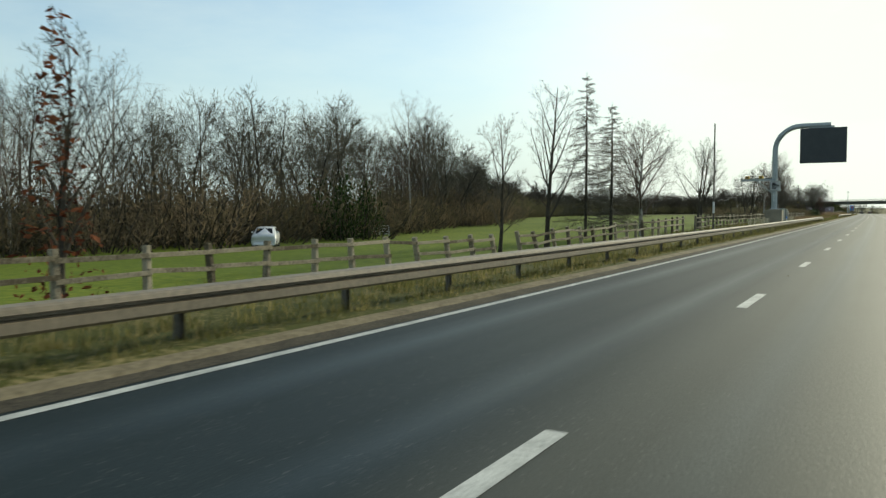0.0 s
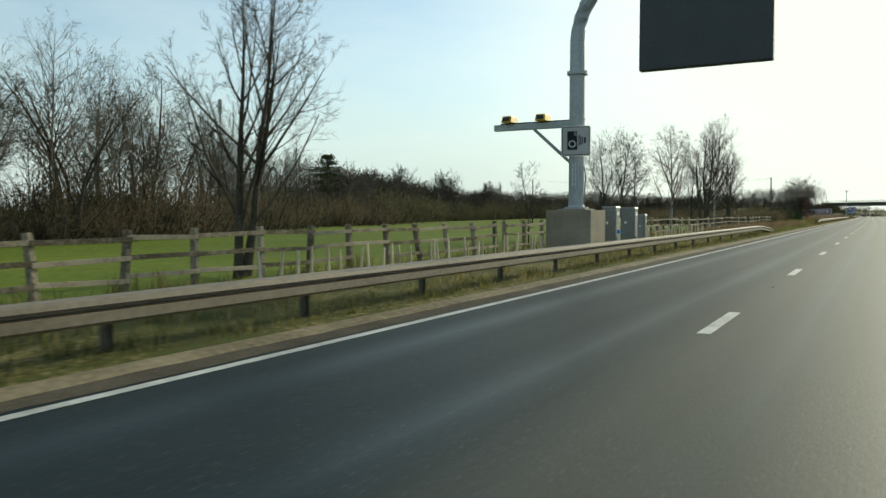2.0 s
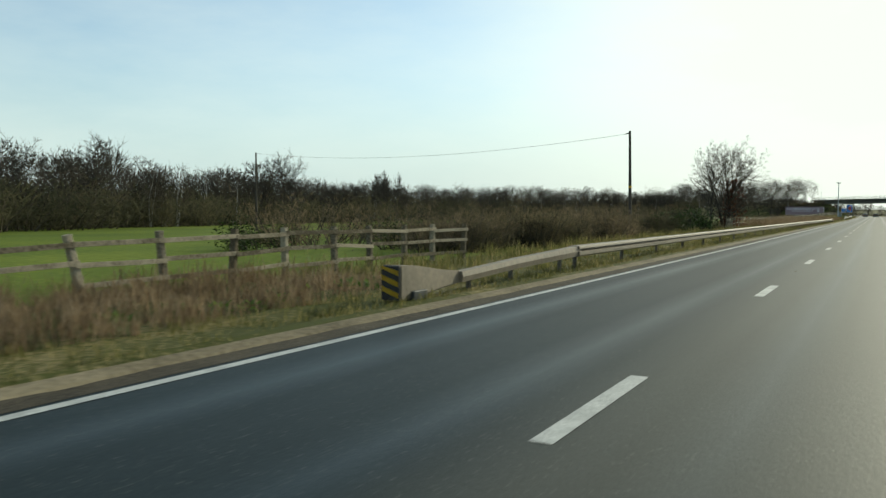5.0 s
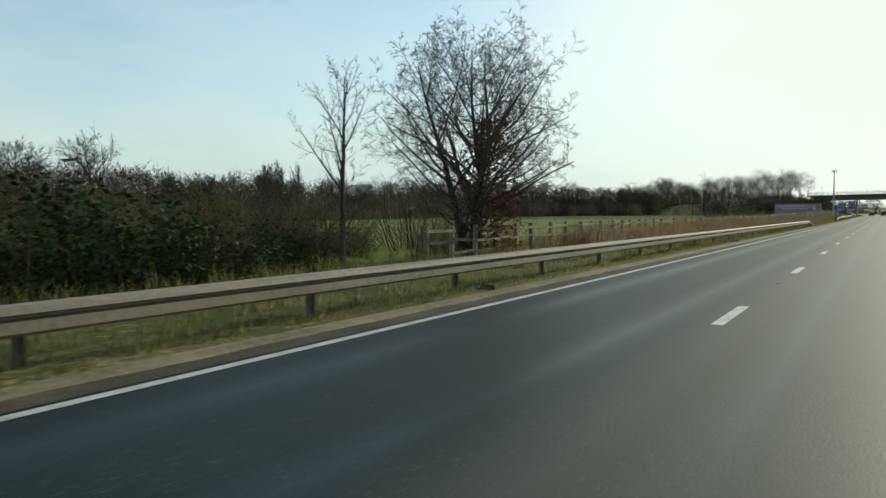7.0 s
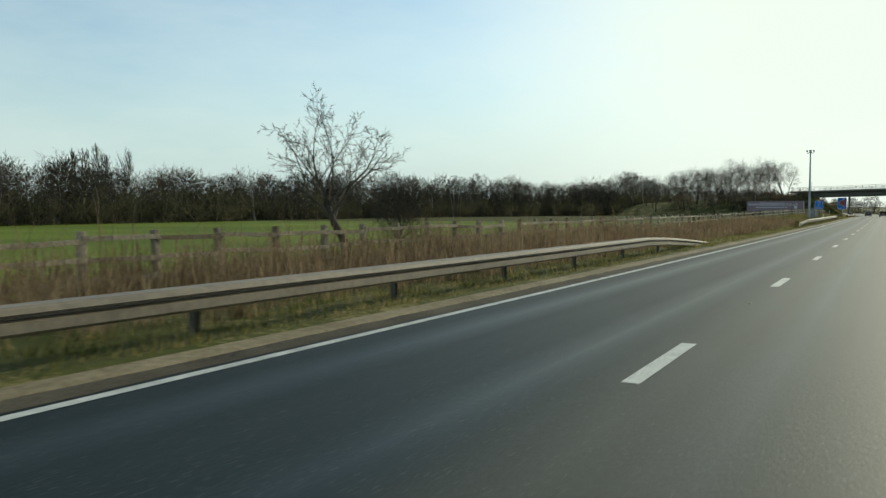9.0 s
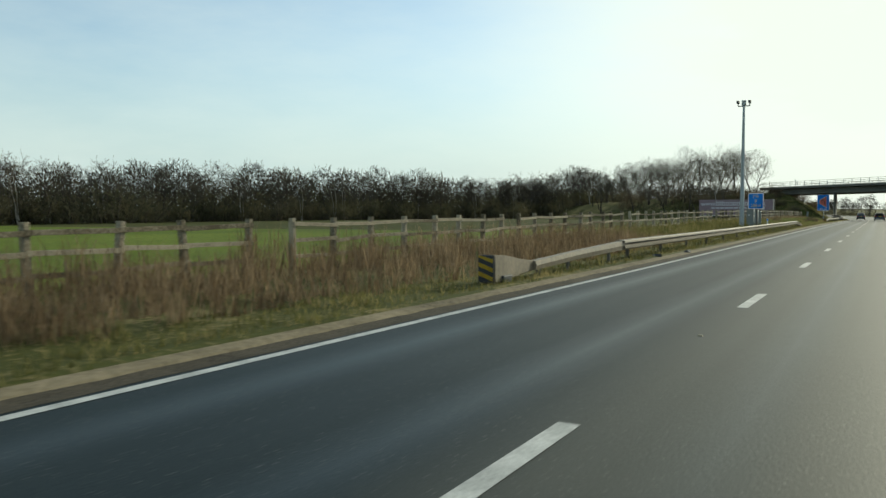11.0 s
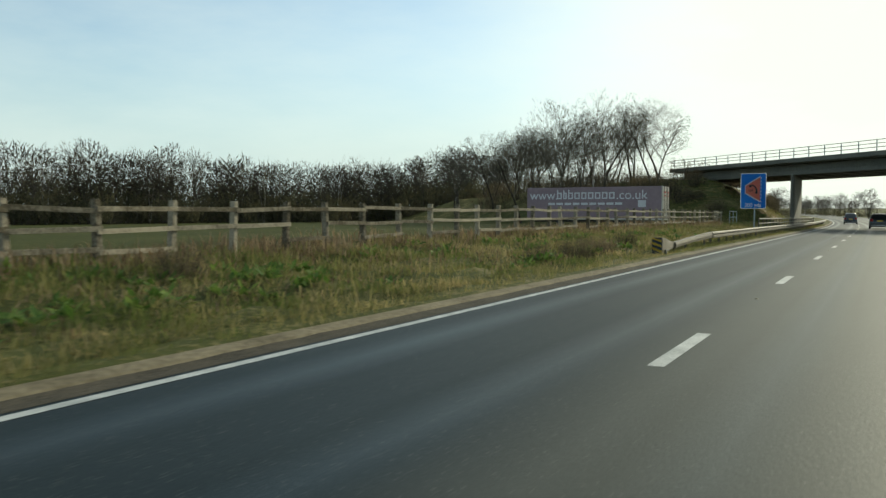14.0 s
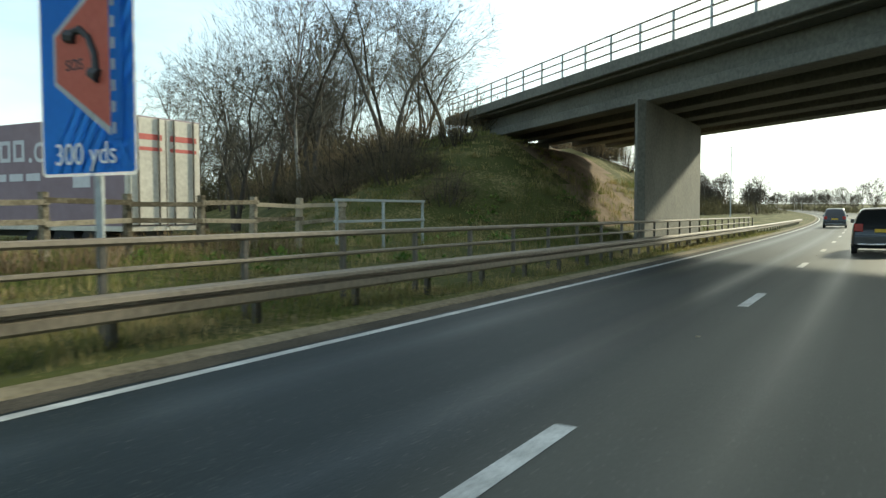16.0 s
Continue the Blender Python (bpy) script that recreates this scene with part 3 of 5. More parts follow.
for k in range(-4, 130):
    d = ribbon([(1.785, .004), (1.635, .004)], dash_at(k), dash_at(k) + 2.1, 1.05)
    part("dash", (d[0], [tuple(reversed(q)) for q in d[1]]), PAINT_LINE, dashes)
studs = thing("road_studs", Matrix.Identity(4), "small white reflecting road studs between the lane dashes", "road stud", kind="stuff")
bm = bmesh.new()
for k in range(-1, 70, 2):
    o = P(dash_at(k) + 6.1, 1.71)
    box(bm, o.x - .035, o.x + .035, o.y - .03, o.y + .03, o.z - .01, o.z + .012, top=(.015, .01))
part("stud", bm, CONCRETE, studs)


# ---- crash barriers ----
BEAM = [(6.28, .30), (6.25, .33), (6.25, .420), (6.36, .440), (6.36, .470), (6.25, .490), (6.26, .535), (6.30, .555), (6.52, .555), (6.55, .53), (6.55, .32), (6.52, .30), (6.28, .30)]


def barrier(s0, s1, pitch, first, ramp_end, ramp_start, label):
    """An open box beam on posts; its ends may dip to the ground or meet a buffer."""
    top = thing("crash_barrier", at(s0, 6.4), label, "crash barrier", "crash barriers")
    inv = top.matrix_basis.inverted()

    def dip(s):
        f = 0.0
        if ramp_end:
            f = max(f, (s - (s1 - 11)) / 11)
        if ramp_start:
            f = max(f, ((s0 + 7) - s) / 7 * .45)
        return max(0.0, min(1.0, f))
    v, f = [], []
    cuts = sorted({s0, s1, *[s0 + 2.0 * i for i in range(int((s1 - s0) / 2) + 1)]})
    for s in cuts:
        k = dip(s)
        down, away = .52 * k ** 1.25, .45 * k * (1 if ramp_end and s > s1 - 12 else 0)
        v += [inv @ P(s, a + away, z - down) for a, z in BEAM]
    m = len(BEAM)
    for i in range(len(cuts) - 1):
        f += [(i * m + j, i * m + j + 1, (i + 1) * m + j + 1, (i + 1) * m + j) for j in range(m - 1)]
    f += [tuple(reversed(range(m - 1))), tuple((len(cuts) - 1) * m + j for j in range(m - 1))]
    part("beam", (v, f), STEEL, top)
    pm = None
    s = first
    while s < s1 - (4 if ramp_end else 0):
        if s > s0 + .3:
            m4 = inv @ at(s, 6.6, -.25 + (-.40 * dip(s) ** 1.25))
            if pm is None:
                pm = part("post", boxes((-.035, .035, -.050, -.042, 0, .78), (-.035, .035, .042, .050, 0, .78), (-.005, .005, -.042, .042, 0, .78)), POSTSTEEL, top, m=m4)
            else:
                ob = new("post", pm.data)
                ob.parent, ob.matrix_basis = top, m4
        s += pitch
    return top


def buffer_end(s, reach, label):
    """The wide end piece of a barrier with a striped face, and the low beam that joins it to the rail."""
    top = thing("barrier_end_terminal", at(s, 6.45, .02), label, "barrier terminal", "barrier terminals")
    bm = bmesh.new()
    prof = [(0, -.02, .53, .17), (.5, .0, .50, .17), (1.4, .07, .38, .11), (2.2, .12, .31, .07)]
    rings = []
    for y, z0, z1, w in prof:
        rings.append([bm.verts.new(p) for p in ((-w, y, z0), (w, y, z0), (w, y, z1), (-w, y, z1))])
    for r, q in zip(rings, rings[1:]):
        for j in range(4):
            bm.faces.new((r[j], r[(j + 1) % 4], q[(j + 1) % 4], q[j]))
    bm.faces.new(reversed(rings[0])), bm.faces.new(rings[-1])
    bmesh.ops.bevel(bm, geom=[e for e in bm.edges], offset=.025, segments=2, affect="EDGES")
    part("nose_box", bm, STEEL, top)
    plate = part("marker_plate", boxes((-.16, .16, -.035, -.004, .0, .52), bevel=.01), BLACK, top, "black plate with yellow slanted stripes")
    for k in range(3):
        z = .06 + .17 * k
        bm = bmesh.new()
        vs = [bm.verts.new(p) for p in ((-.15, -.042, z + .08), (.15, -.042, z - .03), (.15, -.042, z + .05), (-.15, -.042, z + .16 if k < 2 else z + .12))]
        bm.faces.new(vs)
        bmesh.ops.solidify(bm, geom=bm.faces[:], thickness=.003)
        part("stripe", bm, YELLOW, plate)
    bm = bmesh.new()
    rows = [(2.0, .12, .31), (reach * .55, .22, .42), (reach, .30, .54)]
    rings = [[bm.verts.new(p) for p in ((-.02, y, z0), (.14, y, z0), (.16, y, (z0 + z1) / 2), (.14, y, z1), (-.02, y, z1))] for y, z0, z1 in rows]
    for r, q in zip(rings, rings[1:]):
        for j in range(5):
            bm.faces.new((r[j], r[(j + 1) % 5], q[(j + 1) % 5], q[j]))
    bm.faces.new(reversed(rings[0])), bm.faces.new(rings[-1])
    part("transition_beam", bm, STEEL, top)
    for y in (2.6, 4.4, reach - .9):
        part("post", boxes((-.08, -.02, y - .05, y + .05, -.25, .14 + .25 * y / reach)), POSTSTEEL, top)
    part("ground_anchor", boxes((-.22, .22, .3, .7, -.3, .12), bevel=.02), DARKSTEEL, top)
    return top


barrier(-60, 117.2, 2.97, -59.6, True, False, "weathered steel crash barrier whose end dips into the verge")
barrier(161.0, 294.0, 3.98, 161.6, True, False, "weathered steel crash barrier in front of a dark hedge")
barrier(337.3, 398.4, 3.92, 338.7, True, False, "weathered steel crash barrier beside roadside cabinets")
barrier(435.7, 560.0, 2.03, 436.9, False, False, "steel crash barrier on close posts leading under a bridge")
buffer_end(153.2, 8.0, "steel barrier terminal with striped nose in dry grass")
buffer_end(329.1, 8.4, "grey steel barrier terminal with black and yellow nose")
buffer_end(427.1, 8.8, "pale steel barrier terminal with black and yellow nose on grass")

# the steel hand rail behind the last barrier
rail = thing("steel_guard_rail", at(455.2, 6.95), "weathered steel two-bar guard rail behind the crash barrier", "guard rail")
inv = rail.matrix_basis.inverted()
for z, r in ((1.04, .045), (.74, .032)):
    t = Tubes()
    t.add([inv @ P(s, 6.95, z) for s in np.arange(455.2, 515.1, 2.0)], [r] * 30, 6, True)
    part("rail_bar", t.data(), STEEL, rail)
for k in range(30):
    part("post", boxes((-.035, .035, -.035, .035, -.2, 1.02)), POSTSTEEL, rail, m=inv @ at(455.3 + 2.04 * k, 6.97))

# ---- timber post-and-rail fences ----
POSTMESH = RAILMESH = None


def fence(s0, s1, ref, pitch, label, lean_at=()):
    global POSTMESH, RAILMESH
    rng = random.Random(int(s0) + 7)
    top = thing("timber_fence", at(s0, 13.0, ground_z(s0, 13.0)), label, "fence", "roadside timber fences")
    inv = top.matrix_basis.inverted()
    spots = [ref + pitch * k for k in range(-400, 400) if s0 <= ref + pitch * k <= s1]
    heads = []
    for s in spots:
        tilt = rng.gauss(0, 2.0)
        for c, w, deg in lean_at:
            if abs(s - c) < w:
                tilt += deg * (1 - abs(s - c) / w) ** .5
        m4 = inv @ at(s + rng.gauss(0, .05), 13.0 + rng.gauss(0, .04), ground_z(s, 13.0) - .3, lean=(tilt, rng.gauss(0, 1.5)), turn=rng.gauss(0, 4))
        if POSTMESH is None:
            bm = boxes((-.085, .085, -.075, .075, 0, 1.58, (.008, .008)))
            bmesh.ops.bevel(bm, geom=[e for e in bm.edges if abs(e.verts[0].co.z - e.verts[1].co.z) > 1], offset=.02, segments=1, affect="EDGES")
            POSTMESH = part("post", bm, WOOD, top, m=m4).data
        else:
            ob = new("post", POSTMESH)
            ob.parent, ob.matrix_basis = top, m4
        heads.append(m4)
    for m0, m1 in zip(heads, heads[1:]):
        for z in (1.40, 1.02, .62):
            if rng.random() < (.03 if z > 1 else .35):
                continue
            p = m0 @ Vector((.105, -.05, z + rng.gauss(0, .025)))
            q = m1 @ Vector((.105, .05, z + rng.gauss(0, .025)))
            d = q - p
            m4 = Matrix.Translation(p) @ d.to_track_quat("Y", "Z").to_matrix().to_4x4() @ Matrix.Diagonal((1, d.length / 1.83, 1, 1))
            if RAILMESH is None:
                RAILMESH = part("rail", boxes((-.019, .019, 0, 1.83, -.05, .05), bevel=.006), WOOD, top, m=m4).data
            else:
                ob = new("rail", RAILMESH)
                ob.parent, ob.matrix_basis = top, m4
    return top


fence(-14, 27.5, 10.4, 1.83, "weathered timber post-and-rail fence with leaning posts", [(30, 14, 22)])
fence(28, 61, 36.88, 1.86, "weathered timber post-and-rail fence with leaning posts", [(30, 14, 22), (44, 8, 14)])
fence(62, 84.5, 65.4, 1.88, "weathered timber post-and-rail fence behind planting stakes", [(80, 5.5, 14)])
fence(84.6, 168, 110.58, 1.835, "weathered timber post-and-rail fence along a green field", [(90, 6, 8), (149, 7, 22)])
fence(222.5, 330, 269.89, 1.81, "weathered timber post-and-rail fence in dry grass")
fence(330.5, 387, 366.46, 1.767, "grey timber post-and-rail fence on a grassy bank")
fence(387.2, 478, 409.45, 1.745, "grey timber post-and-rail fence on a grassy bank")
brace = thing("fence_brace", at(404.6, 12.6, ground_z(404.6, 12.6)), "slanted timber brace leaning on a fence post", "fence brace")
t = Tubes()
t.add([Vector((0, 0, -.1)), Vector((-.3, -1.0, 1.15))], [.05, .05], 6, True)
part("pole", t.data(), WOOD, brace)

stake_mesh = None
rng = random.Random(5)
for k in range(84):
    s = 67.5 + .47 * k + rng.gauss(0, .06)
    if 81 < s < 85.0:
        continue
    m4 = at(s, 9.6 + rng.gauss(0, .1), ground_z(s, 9.6) - .1, lean=(rng.gauss(0, 2.6), rng.gauss(0, 2)), scale=(1, 1, rng.uniform(.92, 1.1)))
    if stake_mesh is None:
        ob = part("wooden_stake", boxes((-.03, .03, -.03, .03, 0, .85, (.012, .012))), STAKE, m=m4)
        stake_mesh = ob.data
    else:
        ob = new("wooden_stake", stake_mesh)
        ob.matrix_basis = m4
    tagged(ob, "short pale timber planting stake driven into verge grass", "stake", "row of planting stakes")


# ---- lettering ----
def lettering(text, size, m, mat, parent, name="lettering"):
    cu = bpy.data.curves.new(name, "FONT")
    cu.body, cu.size, cu.extrude, cu.align_x, cu.align_y = text, size, .003, "CENTER", "CENTER"
    ob = new(name, cu)
    bpy.context.view_layer.update()
    me = bpy.data.meshes.new_from_object(ob.evaluated_get(bpy.context.evaluated_depsgraph_get()))
    bpy.data.objects.remove(ob)
    me.materials.clear()
    me.materials.append(mat)
    o = new(name, me)
    o.parent, o.matrix_basis = parent, m
    return o


FRONT = Matrix.Rotation(math.pi / 2, 4, "X")


def face(x, z, y):
    """A pose on a board that faces back along the road."""
    return Matrix.Translation((x, y, z)) @ FRONT


def flat(points, y, thick=.004):
    bm = bmesh.new()
    bm.faces.new([bm.verts.new((x, y, z)) for x, z in points])
    bmesh.ops.solidify(bm, geom=bm.faces[:], thickness=thick)
    return bm


def rounded(w, h, r, n=5):
    out = []
    for cx, cz, a0 in ((w / 2 - r, h / 2 - r, 0), (-w / 2 + r, h / 2 - r, 90), (-w / 2 + r, -h / 2 + r, 180), (w / 2 - r, -h / 2 + r, 270)):
        out += [(cx + r * math.cos(radians(a0 + 90 * i / n)), cz + r * math.sin(radians(a0 + 90 * i / n))) for i in range(n + 1)]
    return out


# location sign
sign = thing("location_sign", at(375.5, 8.0, ground_z(375.5, 8.0)), "blue motorway location sign with yellow letters on steel posts", "road sign")
gz = ground_z(375.5, 8.0)
part("panel", flat(rounded(1.04, 1.14, .07), 0, .02), WHITE, sign, "white-edged blue sign panel", m=Matrix.Translation((0, 0, 2.115 - gz)))
part("blue_field", flat(rounded(.96, 1.06, .05), -.012), BLUE, sign, m=Matrix.Translation((0, 0, 2.115 - gz)))
for text, dz in (("M6", .33), ("B", .0), ("280.0", -.34)):
    lettering(text, .30, face(0, 2.115 - gz + dz, -.02), SIGNTEXT, sign)
for x in (.08,):
    t = Tubes()
    t.add([Vector((x, .06, -.2)), Vector((x, .06, 2.6 - gz))], [.05, .05], 10, True)
    part("post", t.data(), POSTSTEEL, sign)

# emergency telephone sign
gz = ground_z(466.5, 8.75)
sos = thing("telephone_sign", at(466.7, 8.83, gz), "large blue emergency refuge sign with orange panel on steel post", "road sign")
zc = 3.2 - gz
m4 = Matrix.Translation((0, 0, zc))
part("panel", flat(rounded(1.90, 2.78, .08), 0, .03), WHITE, sos, "white-edged blue sign panel", m=m4)
part("blue_field", flat(rounded(1.82, 2.70, .06), -.005), BLUE, sos, m=m4)
part("white_outline", flat([(-.62, .45), (.52, 1.18), (.52, 1.12), (.52, -.92), (-.62, -.2)], -.024), WHITE, sos, m=m4)
part("orange_panel", flat([(-.56, .41), (.50, 1.06), (.50, -.80), (-.56, -.16)], -.030), ORANGE, sos, m=m4)
part("blue_strip", flat([(.50, 1.2), (.74, 1.2), (.74, -.95), (.50, -.95)], -.026), BLUE, sos, m=m4)
for k in range(8):
    part("edge_dash", flat([(.53, 1.08 - .26 * k), (.60, 1.08 - .26 * k), (.60, .94 - .26 * k), (.53, .94 - .26 * k)], -.031), WHITE, sos, m=m4)
t = Tubes()
t.add([Vector((-.22, -.04, .42)), Vector((-.05, -.04, .46)), Vector((.12, -.04, .34)), Vector((.24, -.04, .12)), Vector((.26, -.04, -.08))], [.055, .05, .045, .05, .055], 8, True)
t.add([Vector((-.30, -.04, .40)), Vector((-.14, -.04, .36))], [.09, .075], 8, True)
t.add([Vector((.16, -.04, -.10)), Vector((.32, -.04, -.16))], [.075, .09], 8, True)
part("handset", t.data(), BLACK, sos, "black telephone handset symbol", m=m4)
lettering("SOS", .20, face(-.18, zc + .02, -.036), BLACK, sos)
lettering("300 yds", .40, face(-.02, zc - 1.12, -.028), WHITE, sos)
for x in (.1,):
    t = Tubes()
    t.add([Vector((x, .08, -.3)), Vector((x, .08, zc + 1.1))], [.055, .055], 12, True)
    part("post", t.data(), ZINC, sos)

# ---- camera mast near the cabinets ----
mast = thing("camera_mast", at(379.0, 9.45, ground_z(379, 9.45)), "tall grey steel camera mast with two cameras on top", "mast")
gz = ground_z(379, 9.45)
t = Tubes()
t.add([Vector((0, 0, -.2)), Vector((0, 0, .05)), Vector((0, 0, 2.3)), Vector((0, 0, 9.5 - gz))], [.2, .19, .165, .085], 8, True)
part("column", t.data(), ZINC, mast)
part("base_flange", boxes((-.27, .27, -.27, .27, -.05, .05), bevel=.015), ZINC, mast)
part("crossarm", boxes((-.42, .42, -.035, .035, 9.38 - gz, 9.45 - gz), bevel=.01), DARKSTEEL, mast)
part("control_box", boxes((-.16, .16, -.12, .12, 9.45 - gz, 9.85 - gz), bevel=.03), ZINC, mast)
for sx in (-1, 1):
    c = part("surveillance_camera", boxes((sx * .42 - .09, sx * .42 + .09, -.25, .2, 9.62 - gz, 9.82 - gz), bevel=.03), DARKSTEEL, mast, "dark camera housing")
    part("camera_bracket", boxes((sx * .42 - .03, sx * .42 + .03, -.03, .03, 9.4 - gz, 9.63 - gz)), DARKSTEEL, c)
part("number_plate_strip", boxes((.168, .176, -.06, .06, 2.2, 3.1)), WHITE, mast, "pale plate with unreadable marks", m=Matrix.Translation((-.02, 0, 0)))


def cabinet(s, a, w, d, h, label):
    """A steel roadside cabinet: w across the road, d along it; s and a name its corner nearest the road."""
    gz = ground_z(s, a)
    top = thing("roadside_cabinet", at(s, a, gz), label, "cabinet", "roadside cabinets")
    part("plinth", boxes((-w - .03, .03, -.03, d + .03, -.25, .10), bevel=.01), CONCRETE, top)
    part("body", boxes((-w, 0, 0, d, .10, h - .06), bevel=.012), CABINET, top)
    part("cap", boxes((-w - .035, .035, -.035, d + .035, h - .06, h, (.03, .03)), bevel=.008), CABINET, top)
    door = part("door", boxes((.002, .016, .04, d - .04, .16, h - .12), bevel=.004), CABINET, top)
    part("handle", boxes((.016, .04, .08, .115, h * .18, h * .30), bevel=.006), BLACK, door)
    part("notice", boxes((.017, .021, .12, d - .1, h - .34, h - .20)), WHITE, door, "white notice plate")
    panel = part("side_panel", boxes((-w + .05, -.05, -.014, -.002, .16, h - .12), bevel=.004), CABINET, top)
    part("small_label", boxes((-w * .72, -w * .55, -.018, -.0145, h * .6, h * .66)), WHITE, panel, "small white label")
    return top


cabinet(380.0, 8.75, .50, .50, 1.66, "tall grey steel roadside cabinet on concrete plinth")
cabinet(382.25, 8.75, .53, .49, 1.64, "tall grey steel roadside cabinet with white notice")
cabinet(383.75, 8.7, .38, .27, 1.36, "short grey steel roadside cabinet beside taller ones")
cabinet(85.1, 8.6, .50, .50, 1.66, "tall grey steel roadside cabinet behind the barrier")
cabinet(87.55, 8.6, .54, .48, 1.64, "tall grey steel roadside cabinet with white notice")
cabinet(89.1, 8.6, .30, .28, 1.36, "slim grey steel roadside cabinet beside taller ones")


def marker_post(s, a):
    top = thing("marker_post", at(s, a, ground_z(s, a)), "white plastic marker post with blue reflector band", "marker post", "marker posts")
    part("shaft", boxes((-.05, .05, -.025, .025, -.2, .82), bevel=.012), WHITE, top)
    part("reflector", boxes((-.054, .054, -.03, .03, .66, .80), bevel=.008), BLUE, top, "blue reflector band")
    return top


for s, a in ((379.7, 7.7), (84.5, 8.3)):
    marker_post(s, a)

# ---- message sign mast with speed cameras ----
gz = ground_z(82.8, 9.3)
gan = thing("message_sign_mast", at(82.83, 9.3, gz), "grey cantilever message sign mast with camera arm on concrete block", "sign mast")
block = part("concrete_block", boxes((-.8, .8, -.8, .76, -.4, 1.42 - gz), bevel=.02), CONCRETE, gan, "board-marked concrete foundation block")
part("block_cap", boxes((-.5, .5, -.5, .5, 1.42 - gz, 1.47 - gz), bevel=.01), CONCRETE, block)
t = Tubes()
pts = [Vector((0, 0, z)) for z in (1.45 - gz, 1.6 - gz, 4, 6.1 - gz, 7.4)] + [Vector((2.3 - 2.3 * math.cos(q), 0, 7.4 + 2.3 * math.sin(q))) for q in np.linspace(.15, math.pi / 2, 9)] + [Vector((4.9, 0, 9.7))]
t.add(pts, [.32, .27, .27, .27, .26] + [.25] * 9 + [.24], 14, True)
part("curved_column", t.data(), ZINC, gan)
t = Tubes()
t.add([Vector((0, 0, 6.08 - gz)), Vector((0, 0, 6.2 - gz))], [.36, .36], 14, True)
part("flange", t.data(), ZINC, gan)
t = Tubes()
t.add([Vector((0, 0, 1.46 - gz)), Vector((0, 0, 1.53 - gz))], [.42, .42], 14, True)
part("flange", t.data(), ZINC, gan)
part("message_panel", boxes((2.25, 6.3, -.45, -.12, 6.05, 9.4), bevel=.04), DARKSTEEL, gan, "dark unlit electronic message panel")
part("panel_bracket", boxes((3.0, 5.2, -.14, .14, 9.35, 9.6)), ZINC, gan)
arm = part("camera_arm", boxes((-3.15, .1, -.1, .1, 4.30 - gz, 4.52 - gz), bevel=.012), ZINC, gan)
part("arm_rail", boxes((-2.9, .3, -.03, .03, 4.53 - gz, 4.57 - gz)), DARKSTEEL, arm)
t = Tubes()
t.add([Vector((-1.6, 0, 4.3 - gz)), Vector((-.2, 0, 3.05 - gz))], [.065, .065], 6, True)
part("arm_brace", t.data(), ZINC, gan)
for x in (-2.55, -1.25):
    c = part("speed_camera", boxes((x - .2, x + .2, -.34, .3, 4.56 - gz, 4.80 - gz, (.03, .05)), bevel=.02), YELLOW, arm, "yellow speed camera housing")
    part("lens_window", boxes((x - .13, x + .13, -.352, -.33, 4.61 - gz, 4.76 - gz)), BLACK, c)
m4 = Matrix.Translation((.10, -.38, 3.78 - gz)) @ Matrix.Rotation(radians(14), 4, "Z")
cs = part("camera_sign", flat(rounded(1.0, 1.04, .09), 0, .004), WHITE, gan, "white speed camera warning sign", m=m4)
part("sign_border", flat(rounded(.93, .97, .07), -.005), BLACK, cs)
part("sign_face", flat(rounded(.88, .92, .06), -.010), WHITE, cs)
part("symbol_body", flat([(-.29, -.3), (.05, -.3), (.05, .33), (-.29, .33)], -.015), BLACK, cs)
for cx, cz, r in ((-.12, -.1, .13), (.0, .24, .06)):
    part("symbol_ring", flat([(cx + r * math.cos(q), cz + r * math.sin(q)) for q in np.linspace(0, 6.28, 17)[:-1]], -.019), WHITE, cs)
    part("symbol_dot", flat([(cx + r * .6 * math.cos(q), cz + r * .6 * math.sin(q)) for q in np.linspace(0, 6.28, 17)[:-1]], -.024), BLACK, cs)
for k in range(3):
    part("symbol_bar", flat([(.09 + .06 * k, -.17 + .03 * k), (.125 + .06 * k, -.17 + .03 * k), (.125 + .06 * k, .2 - .03 * k), (.09 + .06 * k, .2 - .03 * k)], -.014), BLACK, cs)
part("symbol_end", flat([(.27, -.08), (.34, -.08), (.34, .12), (.27, .12)], -.014), BLACK, cs)
for k in range(5):
    part("plate_mark", boxes((-.06, .06, -.262, -.25, 2.25 - gz + .17 * k, 2.37 - gz + .17 * k)), WHITE, gan, "pale plate with unreadable marks")
t = Tubes()
t.add([Vector((.26, 0, 1.6 - gz)), Vector((.34, 0, 2.6 - gz)), Vector((.24, 0, 3.0 - gz))], [.02, .02, .02], 5)
part("cable", t.data(), DARKSTEEL, gan)

# ---- poles ----
gz = ground_z(56.8, 10.4)
pole = thing("slim_pole", at(56.8, 10.4, gz), "tall slim grey steel pole with white lower sleeve", "pole")
t = Tubes()
t.add([Vector((0, 0, -.3)), Vector((0, 0, 2.6)), Vector((0, 0, 7.5 - gz))], [.07, .06, .045], 8, True)
part("shaft", t.data(), POSTSTEEL, pole)
t = Tubes()
t.add([Vector((0, 0, 1.4)), Vector((0, 0, 2.2))], [.072, .07], 10, True)
part("sleeve", t.data(), WHITE, pole, "white sleeve")
gz = ground_z(200.7, 16.3)
pole = thing("telegraph_pole", at(200.7, 16.3, gz, lean=(0, -.8)), "dark wooden telegraph pole carrying a wire", "telegraph pole")
t = Tubes()
